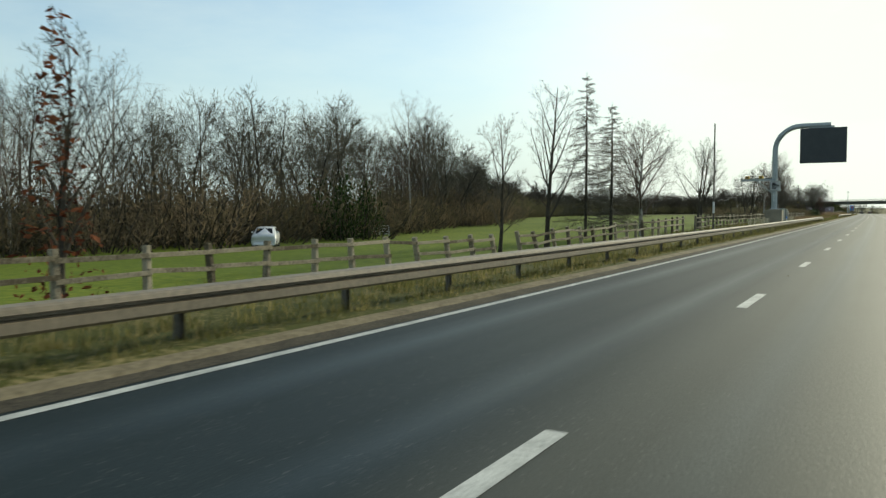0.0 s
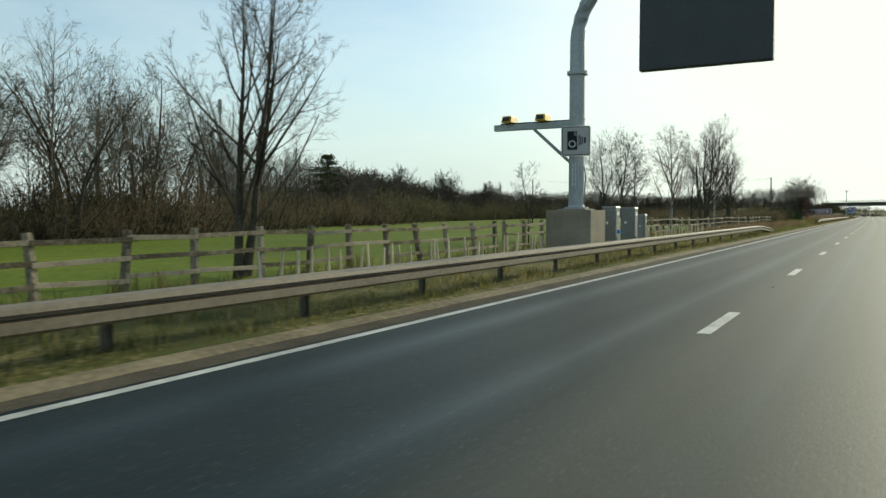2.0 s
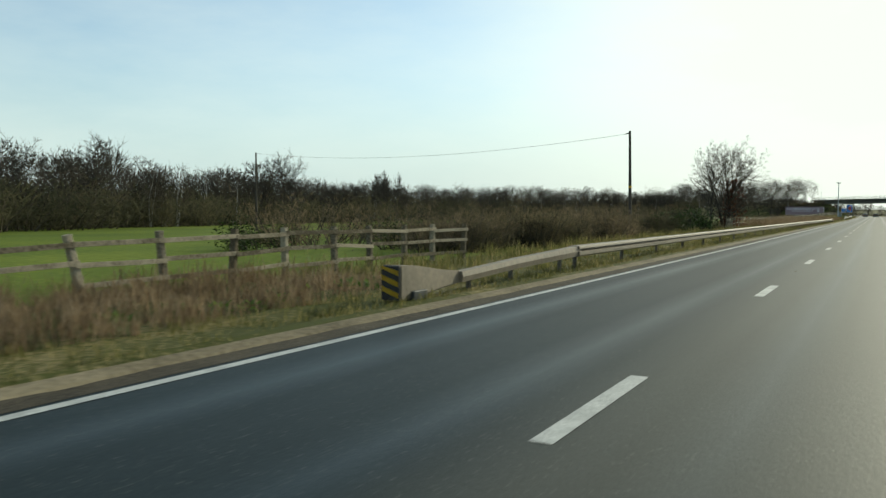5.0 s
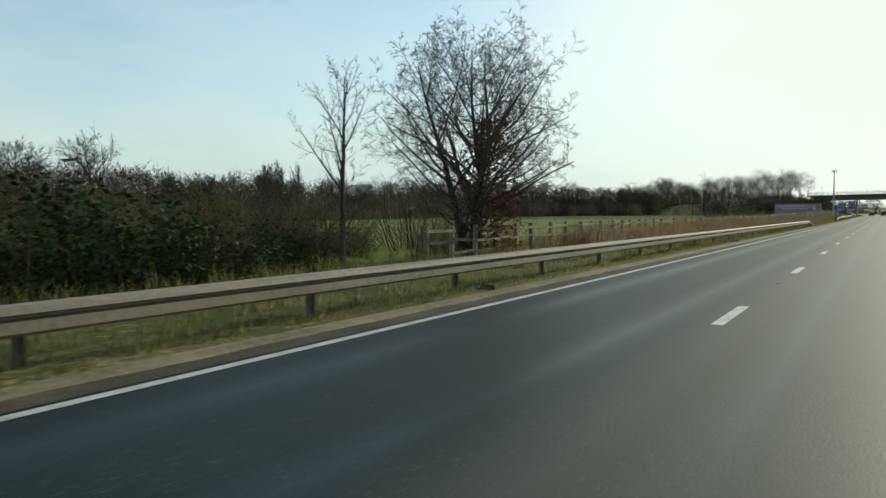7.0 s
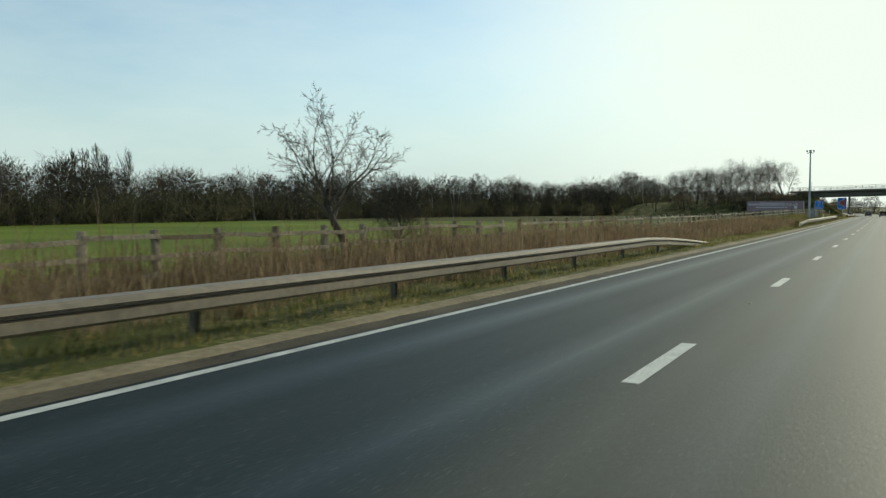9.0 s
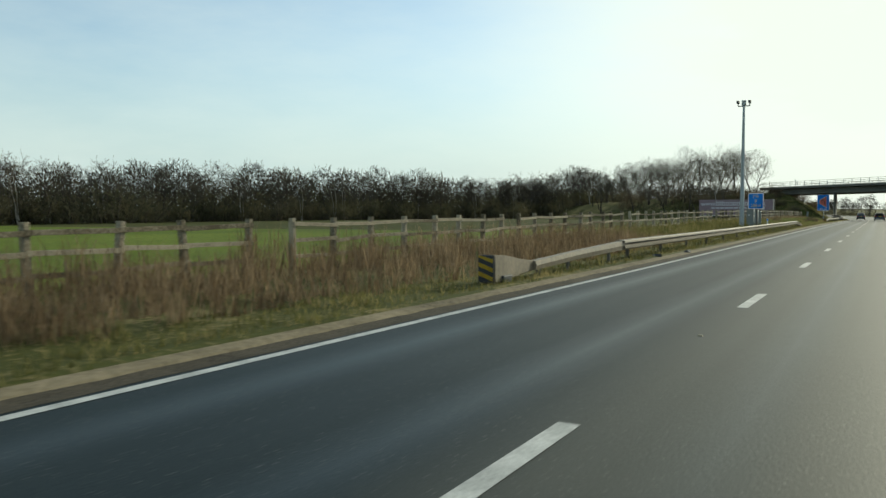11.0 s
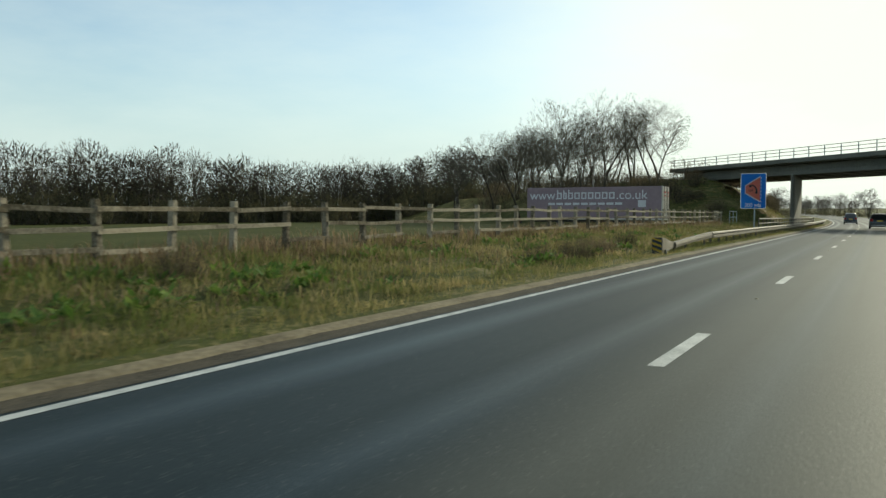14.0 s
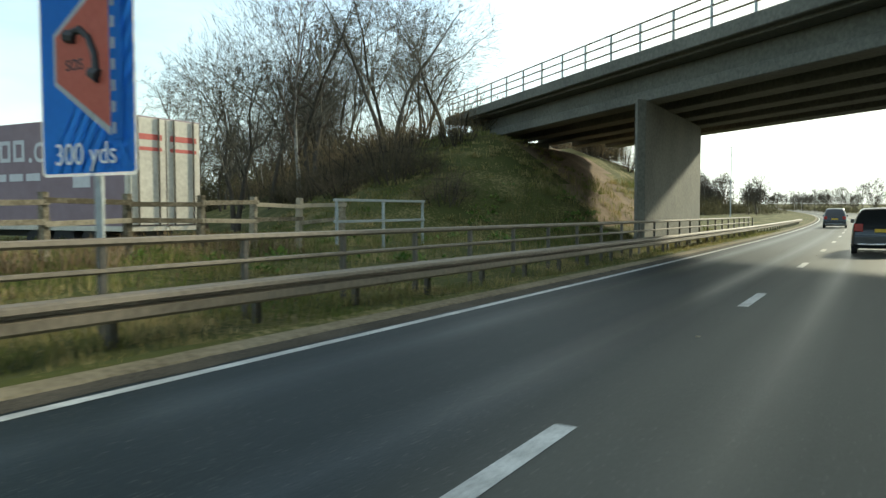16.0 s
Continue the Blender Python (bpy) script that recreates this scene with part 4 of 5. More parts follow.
t.add([Vector((0, 0, -.4)), Vector((0, 0, 7.5 - gz))], [.13, .09], 10, True)
part("shaft", t.data(), POLEWOOD, pole)
t = Tubes()
t.add([Vector((0, 0, 3.25 - gz)), Vector((0, 0, 3.4 - gz))], [.135, .135], 10, True)
part("yellow_band", t.data(), YELLOW, pole, "yellow warning band")
part("insulator", boxes((-.32, .05, -.03, .03, 7.28 - gz, 7.36 - gz)), POLEWOOD, pole)
t = Tubes()
a0, b0 = P(200.7, 16.45, 7.3), P(214, 66, 8.6)
inv = pole.matrix_basis.inverted()
t.add([inv @ (a0.lerp(b0, f) - Vector((0, 0, 1.1 * 4 * f * (1 - f)))) for f in np.linspace(0, 1, 16)], [.012] * 16, 4)
part("wire", t.data(), BLACK, pole)
gz = ground_z(214, 66)
pole = thing("telegraph_pole", at(214, 66, gz), "dark wooden telegraph pole at the end of a wire", "telegraph pole")
t = Tubes()
t.add([Vector((0, 0, -.4)), Vector((0, 0, 8.7 - gz))], [.13, .09], 10, True)
part("shaft", t.data(), POLEWOOD, pole)
gz = ground_z(135, 80)
pole = thing("radio_mast", at(135, 80, gz), "slim dark radio mast with antenna panels among trees", "mast")
t = Tubes()
t.add([Vector((0, 0, -.4)), Vector((0, 0, 17 - gz))], [.22, .15], 8, True)
part("shaft", t.data(), ZINC, pole)
for k in range(3):
    part("antenna_panel", boxes((.18, .32, -.1, .1, 15.0 - gz, 16.9 - gz), bevel=.02), ZINC, pole, m=Matrix.Rotation(2.09 * k, 4, "Z"))

# ---- bridge ----
BA, BZ = math.atan(.876), 7.2
bridge = thing("road_bridge", at(489, 8.45, 0, turn=0), "concrete road bridge crossing the motorway on wall piers", "bridge")
inv = bridge.matrix_basis.inverted()
# local frame: along the deck to the left, across it away from the viewer
AX = (P(489 + .876 * 10, 18.45) - P(489, 8.45)).normalized()
CR = Vector((AX.y, -AX.x, 0))
CR = CR if CR.y > 0 else -CR
O = P(489, 8.45)


def deck(name, l0, l1, w0, w1, z0, z1, mat, label="", parent=None, cut=0.0):
    bm = bmesh.new()
    v = [bm.verts.new(inv @ (O + AX * l + CR * w + Vector((0, 0, z)))) for z in (z0, z1) for l, w in ((l0, w0), (l1, w0), (l1, w1), (l0, w1))]
    for q in ((3, 2, 1, 0), (4, 5, 6, 7), (0, 1, 5, 4), (1, 2, 6, 5), (2, 3, 7, 6), (3, 0, 4, 7)):
        bm.faces.new([v[i] for i in q])
    bmesh.ops.recalc_face_normals(bm, faces=bm.faces)
    bmesh.ops.bevel(bm, geom=bm.edges[:], offset=.03, segments=1, affect="EDGES")
    return part(name, bm, mat, parent or bridge, label)


# the unseen far 3 m (w over 9.55) are added to shade the pier
deck("deck_slab", -34, 19, .35, 12.2, 6.62, 6.95, BRIDGE)
deck("fascia", -34, 19.5, 0, .35, 6.72, 7.18, BRIDGE, "pale concrete edge beam")
deck("fascia", -34, 19.5, 12.2, 12.55, 6.72, 7.18, BRIDGE)
for w in (.75, 3.1, 5.5, 7.9, 10.3):
    deck("girder_web", -34, 18, w + .38, w + .6, 5.9, 6.62, BRIDGE)
    deck("girder_flange", -34, 18, w, w + .98, 5.5, 5.9, BRIDGE)
deck("abutment", 16.6, 19, .6, 5.6, 3.6, 5.5, BRIDGE)
for k in range(28):
    deck("parapet_post", -34 + 1.95 * k, -33.9 + 1.95 * k, .13, .22, 7.18, 8.22, ZINC)
for z in (7.5, 7.85, 8.18):
    deck("parapet_rail", -34, 19.5, .12, .20, z, z + .06, STEEL)
    deck("parapet_rail", -34, 19.5, 12.34, 12.42, z, z + .06, STEEL)
for k in range(28):
    deck("parapet_post", -34 + 1.95 * k, -33.9 + 1.95 * k, 12.33, 12.42, 7.18, 8.22, ZINC)
for a in (8.0, -11.5):
    bm = bmesh.new()
    off = 0 if a > 0 else -17.1
    rings = []
    for z in (-.5, 5.52):
        rings.append([bm.verts.new(inv @ P(s + off, a + x, z)) for s, x in ((489, 0), (488.7, -.18), (489, -.4), (499.5, -.4), (499.8, -.2), (499.5, 0))])
    for j in range(6):
        bm.faces.new((rings[0][j], rings[0][(j + 1) % 6], rings[1][(j + 1) % 6], rings[1][j]))
    bm.faces.new(rings[1])
    bm.faces.new(list(reversed(rings[0])))
    bmesh.ops.recalc_face_normals(bm, faces=bm.faces)
    part("pier", bm, BRIDGE, bridge, "concrete wall pier")

# short steel railing on the verge before the bridge
rl = thing("steel_railing", at(475.9, 12.0, ground_z(477, 12)), "short galvanised two-bar steel railing on rough grass", "railing")
for z in (1.3, .75):
    part("bar", boxes((-.03, .03, 0, 4.4, z - .035, z + .035), bevel=.01), ZINC, rl)
for y in (.1, 2.2, 4.3):
    part("post", boxes((-.03, .03, y - .03, y + .03, -.2, 1.3)), ZINC, rl)

# ---- advertising trailer in the field ----
gz = ground_z(475, 24)
tr = thing("lorry_trailer", at(474.2, 17.65, 0), "mauve box lorry trailer with web address parked in field", "trailer")
part("box_body", boxes((-13.6, 0, 0, 2.55, .95, 4.0), bevel=.03), TRAILERSIDE, tr)
part("bottom_rail", boxes((-13.62, .01, -.012, 2.562, .83, .97), bevel=.01), CREAM, tr, "pale lower edge rail")
part("corner_post", boxes((-.10, .012, -.014, .10, .95, 4.02), bevel=.01), CREAM, tr, "cream corner post")
for k, (y0, y1) in enumerate(((.06, 1.25), (1.29, 2.49))):
    dr = part("rear_door", boxes((.004, .05, y0, y1, 1.0, 3.95), bevel=.015), CREAM, tr, "cream rear door with red lettering")
    for y in (y0 + .25, y1 - .25):
        t = Tubes()
        t.add([Vector((.08, y, .98)), Vector((.08, y, 3.97))], [.025, .025], 6, True)
        part("lock_bar", t.data(), POSTSTEEL, dr)
    for z, h in ((3.35, .16), (3.05, .10)):
        part("lettering_bar", boxes((.052, .056, y0 + .12, y1 - .12, z, z + h)), REDTEXT, dr, "red unreadable lettering")
# the web address: its plain words lettered, the trading name as bars
lettering("www.", 1.25, face(-11.8, 3.2, -.008), LETTER, tr)
x = -10.4
for w, h in ((.50, .88), (.36, .86), (.50, .90), (.55, .64), (.53, .64), (.55, .64), (.55, .64), (.55, .64), (.55, .64)):
    name = part("name_shape", boxes((x, x + .13, -.014, -.006, 2.86, 2.86 + h)), LETTER, tr, "pale letter-height shape")
    part("bar", boxes((x + w - .13, x + w, -.014, -.006, 2.86, 2.86 + .64)), LETTER, name)
    for z in (2.86, 3.38):
        part("bar", boxes((x + .13, x + w - .13, -.014, -.006, z, z + .12)), LETTER, name)
    x += w + .15
lettering(".co.uk", 1.25, face(x + 1.5, 3.2, -.008), LETTER, tr)
for k in range(9):
    part("slogan_bar", boxes((-11.3 + .85 * k, -10.62 + .85 * k, -.012, -.006, 2.28, 2.5)), LETTER, tr, "pale unreadable slogan")
part("logo_square", boxes((-2.3, -1.55, -.012, -.006, 2.05, 2.7)), LETTER, tr, "pale square emblem")
for xx in (-1.6, -2.9, -4.2):
    for yy in (.35, 2.2):
        t = Tubes()
        t.add([Vector((xx, yy - .28, .5)), Vector((xx, yy + .28, .5))], [.5, .5], 18, True)
        w = part("wheel", t.data(), RUBBER, tr)
for yy in (.5, 2.05):
    part("landing_leg", boxes((-10.6, -10.45, yy - .08, yy + .08, -.1, .9)), DARKSTEEL, tr)
part("chassis_beam", boxes((-13.2, -.3, .8, 1.75, .6, .85)), DARKSTEEL, tr)


# ---- cars ----
def car(name, m, paint, label, length=4.2, width=1.76, height=1.45, category="car"):
    top = thing(name, m, label, category)
    hw = width / 2
    # stations from the tail (y = 0) to the nose: y, half width, sill, waist, roof, roof half width
    rows = [(0.0, .86, .32, .88, .90, .80), (.10, .95, .22, .95, 1.0, .84), (.38, 1.0, .18, .96, .93 * height, .70), (1.0, 1.0, .18, .96, height, .72),
            (1.9, 1.0, .18, .94, height, .72), (2.55, 1.0, .18, .93, .93 * height, .72), (3.15, .99, .18, .92, .95, .80), (3.9, .93, .20, .78, .80, .80), (length, .78, .30, .60, .62, .70)]
    bm = bmesh.new()
    rings = []
    for y, w, z0, z1, z2, rw in rows:
        w, rw = w * hw, rw * hw
        half = [(w * .90, z0), (w, z0 + .16), (w * 1.0, (z0 + z1) / 2), (w * .97, z1), (rw + .02, z2 - .05), (rw * .86, z2), (0, z2 + .02)]
        rings.append([bm.verts.new((x, y, z)) for x, z in half] + [bm.verts.new((-x, y, z)) for x, z in reversed(half[:-1])])
    n = len(rings[0])
    for r, q in zip(rings, rings[1:]):
        for j in range(n):
            bm.faces.new((r[j], q[j], q[(j + 1) % n], r[(j + 1) % n]))
    bm.faces.new(rings[0])
    bm.faces.new(list(reversed(rings[-1])))
    bmesh.ops.recalc_face_normals(bm, faces=bm.faces)
    body = part("body", bm, paint, top)
    for p in body.data.polygons:
        p.use_smooth = True
    part("rear_window", flat([(-.62 * hw, 1.0), (.62 * hw, 1.0), (.56 * hw, .91 * height), (-.56 * hw, .91 * height)], 0, .02), CARGLASS, top, m=Matrix.Translation((0, .06, 0)) @ Matrix.Rotation(-.42, 4, "X") @ Matrix.Translation((0, -.06 + .33, .0)))
    screen = bmesh.new()
    screen.faces.new([screen.verts.new(v) for v in ((-.70 * hw, 3.10, .985), (.70 * hw, 3.10, .985), (.60 * hw, 2.58, .93 * height), (-.60 * hw, 2.58, .93 * height))])
    bmesh.ops.solidify(screen, geom=screen.faces[:], thickness=.03)
    part("windscreen", screen, CARGLASS, top)
    for sx in (-1, 1):
        for y0, y1 in ((.62, 1.35), (1.42, 2.3)):
            bm = bmesh.new()
            vs = [(sx * hw * .985, y0, 1.0), (sx * hw * .985, y1, 1.0), (sx * hw * .79, y1 - .08, height * .92), (sx * hw * .79, y0 + .08, height * .92)]
            bm.faces.new([bm.verts.new(v) for v in vs])
            bmesh.ops.solidify(bm, geom=bm.faces[:], thickness=.02)
            part("side_window", bm, CARGLASS, top)
        part("tail_lamp", boxes((sx * hw * .78 - .13, sx * hw * .78 + .13, -.03, .10, .74, 1.0), bevel=.03), REDLAMP, top, "red tail lamp")
        part("door_mirror", boxes((sx * (hw + .02) - .07, sx * (hw + .02) + .07, 2.42, 2.55, .98, 1.12), bevel=.03), paint, top)
        for y in (.78, length - .82):
            t = Tubes()
            t.add([Vector((sx * (hw - .17), y, .31)), Vector((sx * (hw - .16), y, .31)), Vector((sx * (hw + .01), y, .31)), Vector((sx * hw + sx * .012, y, .31))], [.22, .315, .315, .2], 20, True)
            w = part("wheel", t.data(), RUBBER, top)
            t = Tubes()
            t.add([Vector((sx * (hw - .02), y, .31)), Vector((sx * (hw + .02), y, .31))], [.2, .17], 14, True)
            part("rim", t.data(), CHROME, w)
    part("bumper", boxes((-hw * .93, hw * .93, -.07, .12, .30, .62), bevel=.04), paint, top)
    part("bumper_trim", boxes((-hw * .8, hw * .8, -.085, -.06, .31, .36), bevel=.008), CHROME, top, "bright lower trim strip")
    part("plate", boxes((-.26, .26, -.045, -.02, .72, .83)), YELLOW, top, "yellow plate without readable characters")
    return top


car("hatchback_car", at(41.9, 38.5, -1.14, turn=217), CARWHITE, "white hatchback car parked on grass before the wood", 3.7, 1.66, 1.42)
car("estate_car", at(488.6, -.13, 0), CARDARK, "dark grey car in the middle lane seen from behind", 4.5, 1.84, 1.5)
car("dark_suv", at(535, 2.6, 0), CARDARK, "dark car far ahead in the inner lane", 4.4, 1.86, 1.7)

# ---- trees behind the fence ----
ROADSIDE = "trees behind the fence"


def stand(s, a, **k):
    return at(s, a, ground_z(s, a), **k)


for s, a, top, style, stems, r, lean, words in (
        (31.1, 14.9, 6.1, "slim", 1, .10, .03, "slim bare tree behind the leaning timber fence"),
        (36.7, 14.9, 8.9, "slim", 1, .15, .0, "tall bare tree with upright limbs behind the fence"),
        (72.1, 14.6, 8.3, "upright", 2, .13, .0, "bare twin-stemmed tree standing behind the fence"),
        (104.0, 14.7, 6.9, "broad", 2, .10, .04, "bare many-stemmed tree behind the planting stakes"),
        (109.3, 14.7, 6.3, "slim", 1, .10, .02, "small bare tree behind the fence"),
        (126.3, 14.7, 6.0, "slim", 1, .09, .05, "thin bare tree by the fence in dry grass"),
        (132.4, 14.7, 10.2, "upright", 3, .15, .0, "tall bare tree with several stems by the fence"),
        (143.4, 14.7, 8.2, "upright", 2, .11, .0, "bare two-stemmed tree beside the field fence"),
        (148.7, 14.7, 8.6, "upright", 2, .11, .0, "bare slender tree at the end of the row"),
        (90.9, 14.6, 4.2, "slim", 1, .035, .03, "thin bare sapling behind the cabinets"),
        (219.6, 13.9, 6.3, "slim", 1, .12, .04, "thin bare tree beside a hedge")):
    g = ground_z(s, a)
    tree("bare_tree", int(s * 10), style, (top - g) * .95, r, 3, stand(s, a), words, ROADSIDE, stems=stems, lean=lean)
for s, top, r, words in ((53.9, 8.0, .17, "silver birch with broad pale limbs behind the fence"), (119.4, 8.7, .14, "silver birch with drooping fine twigs behind the fence"), (137.4, 11.4, .15, "tall silver birch with white trunk in the tree row")):
    g = ground_z(s, 14.7)
    tree("birch_tree", int(s), "broad" if s < 60 else "birch", (top - g) * .95, r, 3, stand(s, 14.7), words, ROADSIDE, BIRCH, BIRCHTWIG)
tree("leafy_tree", 3, "slim", 5.9, .08, 3, stand(9.1, 13.7), "thin tree with russet winter leaves by the fence", ROADSIDE, ivy=420)
tree("oak_tree", 81, "vase", 9.7, .17, 3, stand(227.8, 13.9), "broad bare oak with russet leaves low on its limbs", ROADSIDE, stems=4, ivy=1900)
fan_tree(stand(278.4, 14.7), 4.75)
tree("bare_tree", 2794, "broad", 2.7, .05, 3, stand(281.4, 14.9), "low bare scrub tree beside a wider one", ROADSIDE, lean=.25, lean_to=.4)
conifer(4, 11.4, stand(50.9, 17.8), "tall bare larch behind the timber fence")
conifer(9, 8.8, stand(48.3, 15.2), "bare larch beside a taller one")

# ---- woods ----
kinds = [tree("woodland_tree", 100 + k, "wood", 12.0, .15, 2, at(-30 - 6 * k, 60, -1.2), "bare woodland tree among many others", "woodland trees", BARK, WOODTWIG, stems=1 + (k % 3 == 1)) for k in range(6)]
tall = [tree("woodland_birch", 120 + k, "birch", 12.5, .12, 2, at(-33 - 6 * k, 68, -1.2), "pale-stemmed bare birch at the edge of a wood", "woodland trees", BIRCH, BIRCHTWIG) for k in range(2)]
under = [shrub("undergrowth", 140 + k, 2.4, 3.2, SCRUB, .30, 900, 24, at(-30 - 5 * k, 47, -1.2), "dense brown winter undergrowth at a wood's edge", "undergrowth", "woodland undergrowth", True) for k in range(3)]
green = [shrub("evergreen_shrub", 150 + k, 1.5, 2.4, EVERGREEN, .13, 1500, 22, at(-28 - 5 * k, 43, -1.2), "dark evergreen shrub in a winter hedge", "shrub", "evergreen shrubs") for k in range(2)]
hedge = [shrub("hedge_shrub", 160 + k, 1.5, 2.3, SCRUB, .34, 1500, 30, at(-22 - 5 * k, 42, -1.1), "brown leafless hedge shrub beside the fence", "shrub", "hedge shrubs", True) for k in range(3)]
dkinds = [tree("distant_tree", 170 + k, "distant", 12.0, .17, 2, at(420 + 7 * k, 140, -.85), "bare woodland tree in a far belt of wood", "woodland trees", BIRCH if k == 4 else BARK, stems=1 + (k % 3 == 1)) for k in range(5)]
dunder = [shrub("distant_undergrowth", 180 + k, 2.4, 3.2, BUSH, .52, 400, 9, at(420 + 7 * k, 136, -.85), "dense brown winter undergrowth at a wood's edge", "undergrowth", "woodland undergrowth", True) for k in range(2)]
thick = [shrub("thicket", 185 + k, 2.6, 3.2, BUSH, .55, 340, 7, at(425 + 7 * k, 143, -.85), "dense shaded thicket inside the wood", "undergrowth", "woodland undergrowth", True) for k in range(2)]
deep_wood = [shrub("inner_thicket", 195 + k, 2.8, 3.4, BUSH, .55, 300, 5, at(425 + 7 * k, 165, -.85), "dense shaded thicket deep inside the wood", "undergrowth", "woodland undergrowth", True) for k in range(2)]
bank = [tree("bank_tree", 400 + k, "bank", 11.5, .15, 3, at(523 + 9 * k, 50 + 6 * k, ground_z(523 + 9 * k, 50 + 6 * k)), "bare many-branched tree on the bridge's bank", "trees on the bank", BARK, WOODTWIG, stems=1 + (k == 2)) for k in range(3)]
rng = random.Random(11)


def plant(kind, s, a, scale, wide=None):
    m = at(s, a, ground_z(s, a) - .05, turn=rng.uniform(0, 360), scale=(wide or scale, wide or scale, scale))
    return copy_thing(kind, m)


# each stretch of wood: its front edge, depth, spacing, rows and the range of height
def wood(edge, depth, step, rows, low, high, bushes=2, birch=.15, bush_scale=1.0, far=None):
    """Trees and undergrowth along an edge; far: a list that gathers them to be joined."""
    def put(kind, s, a, h, w):
        if far is None:
            plant(kind, s, a, h, w)
        else:
            far.append((kind, at(s, a, ground_z(s, a) - .05, turn=rng.uniform(0, 360), scale=(w, w, h))))
    for (s0, a0), (s1, a1) in zip(edge, edge[1:]):
        n = max(1, int(math.hypot(s1 - s0, a1 - a0) / step))
        for i in range(n):
            f = (i + rng.random()) / n
            s, a = s0 + (s1 - s0) * f, a0 + (a1 - a0) * f
            for r in range(rows):
                k = rng.choice(dkinds) if far is not None else (rng.choice(tall) if rng.random() < birch else rng.choice(kinds))
                h = rng.uniform(low, high) * (.85 if r == 0 else 1)
                put(k, s + rng.gauss(0, 2), a + depth * (r + .3 * rng.random()) / rows + 2, h, h * rng.uniform(.85, 1.15))
            for _ in range(bushes):
                b = bush_scale * rng.uniform(.7, 1.3)
                put(rng.choice(under if far is None else thick), s + rng.uniform(-step, step) * .6, a + rng.uniform(8, 19), b * 1.02, b * 1.6)
                put(rng.choice(under if far is None else dunder), s + rng.uniform(-step, step) * .6, a + rng.uniform(-1, 9), b, b * 1.35)


def inner(edge, step, high):
    """Thicket deep in a far wood, behind its front trees."""
    for (s0, a0), (s1, a1) in zip(edge, edge[1:]):
        n = max(1, int(math.hypot(s1 - s0, a1 - a0) / step))
        for i in range(n):
            f = (i + rng.random()) / n
            for d in (25, 34):
                s, a, h = s0 + (s1 - s0) * f, a0 + (a1 - a0) * f + d + rng.uniform(0, 6), high * rng.uniform(.75, 1.15)
                far.append((rng.choice(deep_wood), at(s, a, ground_z(s, a) - .05, turn=rng.uniform(0, 360), scale=(h, h, h))))


MESHES = {}


def triangles(ob):
    """Corner places, triangles and materials of a thing's parts."""
    if ob.name not in MESHES:
        vs, ts, ms, n = [], [], [], 0
        for c in ob.children:
            me = c.data
            me.calc_loop_triangles()
            v = np.empty(len(me.vertices) * 3)
            me.vertices.foreach_get("co", v)
            t = np.empty(len(me.loop_triangles) * 3, dtype=np.int32)
            me.loop_triangles.foreach_get("vertices", t)
            vs.append(v.reshape(-1, 3))
            ts.append(t.reshape(-1, 3) + n)
            ms += [me.materials[0]] * len(ts[-1])
            n += len(vs[-1])
        MESHES[ob.name] = (np.concatenate(vs), np.concatenate(ts), ms)
    return MESHES[ob.name]


def joined(name, placed, label):
    """Many far trees and bushes as one mesh."""
    mats, vs, ts, idx, n = [], [], [], [], 0
    for kind, m in placed:
        v, t, ms = triangles(kind)
        for x in dict.fromkeys(ms):
            if x not in mats:
                mats.append(x)
        look_up = {x: mats.index(x) for x in dict.fromkeys(ms)}
        w = np.array(m)
        vs.append(v @ w[:3, :3].T + w[:3, 3])
        ts.append(t + n)
        idx.append(np.array([look_up[x] for x in ms], dtype=np.int32))
        n += len(v)
    v, t, idx = np.concatenate(vs), np.concatenate(ts).astype(np.int32), np.concatenate(idx)
    me = bpy.data.meshes.new(name)
    me.vertices.add(len(v))
    me.vertices.foreach_set("co", v.ravel())
    me.loops.add(t.size)
    me.loops.foreach_set("vertex_index", t.ravel())
    me.polygons.add(len(t))
    me.polygons.foreach_set("loop_start", np.arange(0, t.size, 3, dtype=np.int32))
    for x in mats:
        me.materials.append(x)
    me.polygons.foreach_set("material_index", idx)
    me.update(calc_edges=True)
    return tagged(new(name, me), label, "woodland", kind="stuff")


wood([(-20, 40), (35, 41), (58, 42)], 34, 4.6, 4, .85, 1.25, bush_scale=1.6, bushes=4)
wood([(58, 42), (70, 43), (106, 49)], 32, 4.4, 4, 1.0, 1.5, bush_scale=1.5, bushes=4)
wood([(106, 52), (118, 58), (130, 64)], 26, 4.6, 3, 1.05, 1.5, bush_scale=1.3, bushes=4)
wood([(130, 66), (172, 78)], 30, 5.0, 3, .85, 1.15, bush_scale=1.4, bushes=4)
for i in range(32):
    a = 23.5 + 52 * (i + rng.random()) / 32
    s = 489 + .876 * (a - 8.45) + rng.uniform(-13, 9)
    h = (float(np.interp(a, [19, 23, 28, 46, 70], [13.0, 15.5, 17.4, 15.8, 14.2])) + rng.gauss(0, .8) - ground_z(s, a)) / 11.8
    plant(rng.choice(bank) if i % 13 != 5 else rng.choice(tall), s, a, h, h * rng.uniform(.95, 1.25))
for i in range(40):
    a = rng.uniform(20, 62)
    b = rng.uniform(.6, 1.1)
    plant(rng.choice(under), 489 + .876 * (a - 8.45) + rng.uniform(-11, 2), a, b, b * 1.2)
for s, a, top in ((502, 43.5, 13), (497, 36, 13), (493, 32, 12)):
    h = (top - ground_z(s, a)) / 11.8
    plant(rng.choice(bank), s, a, h, h * 1.15)
far = []
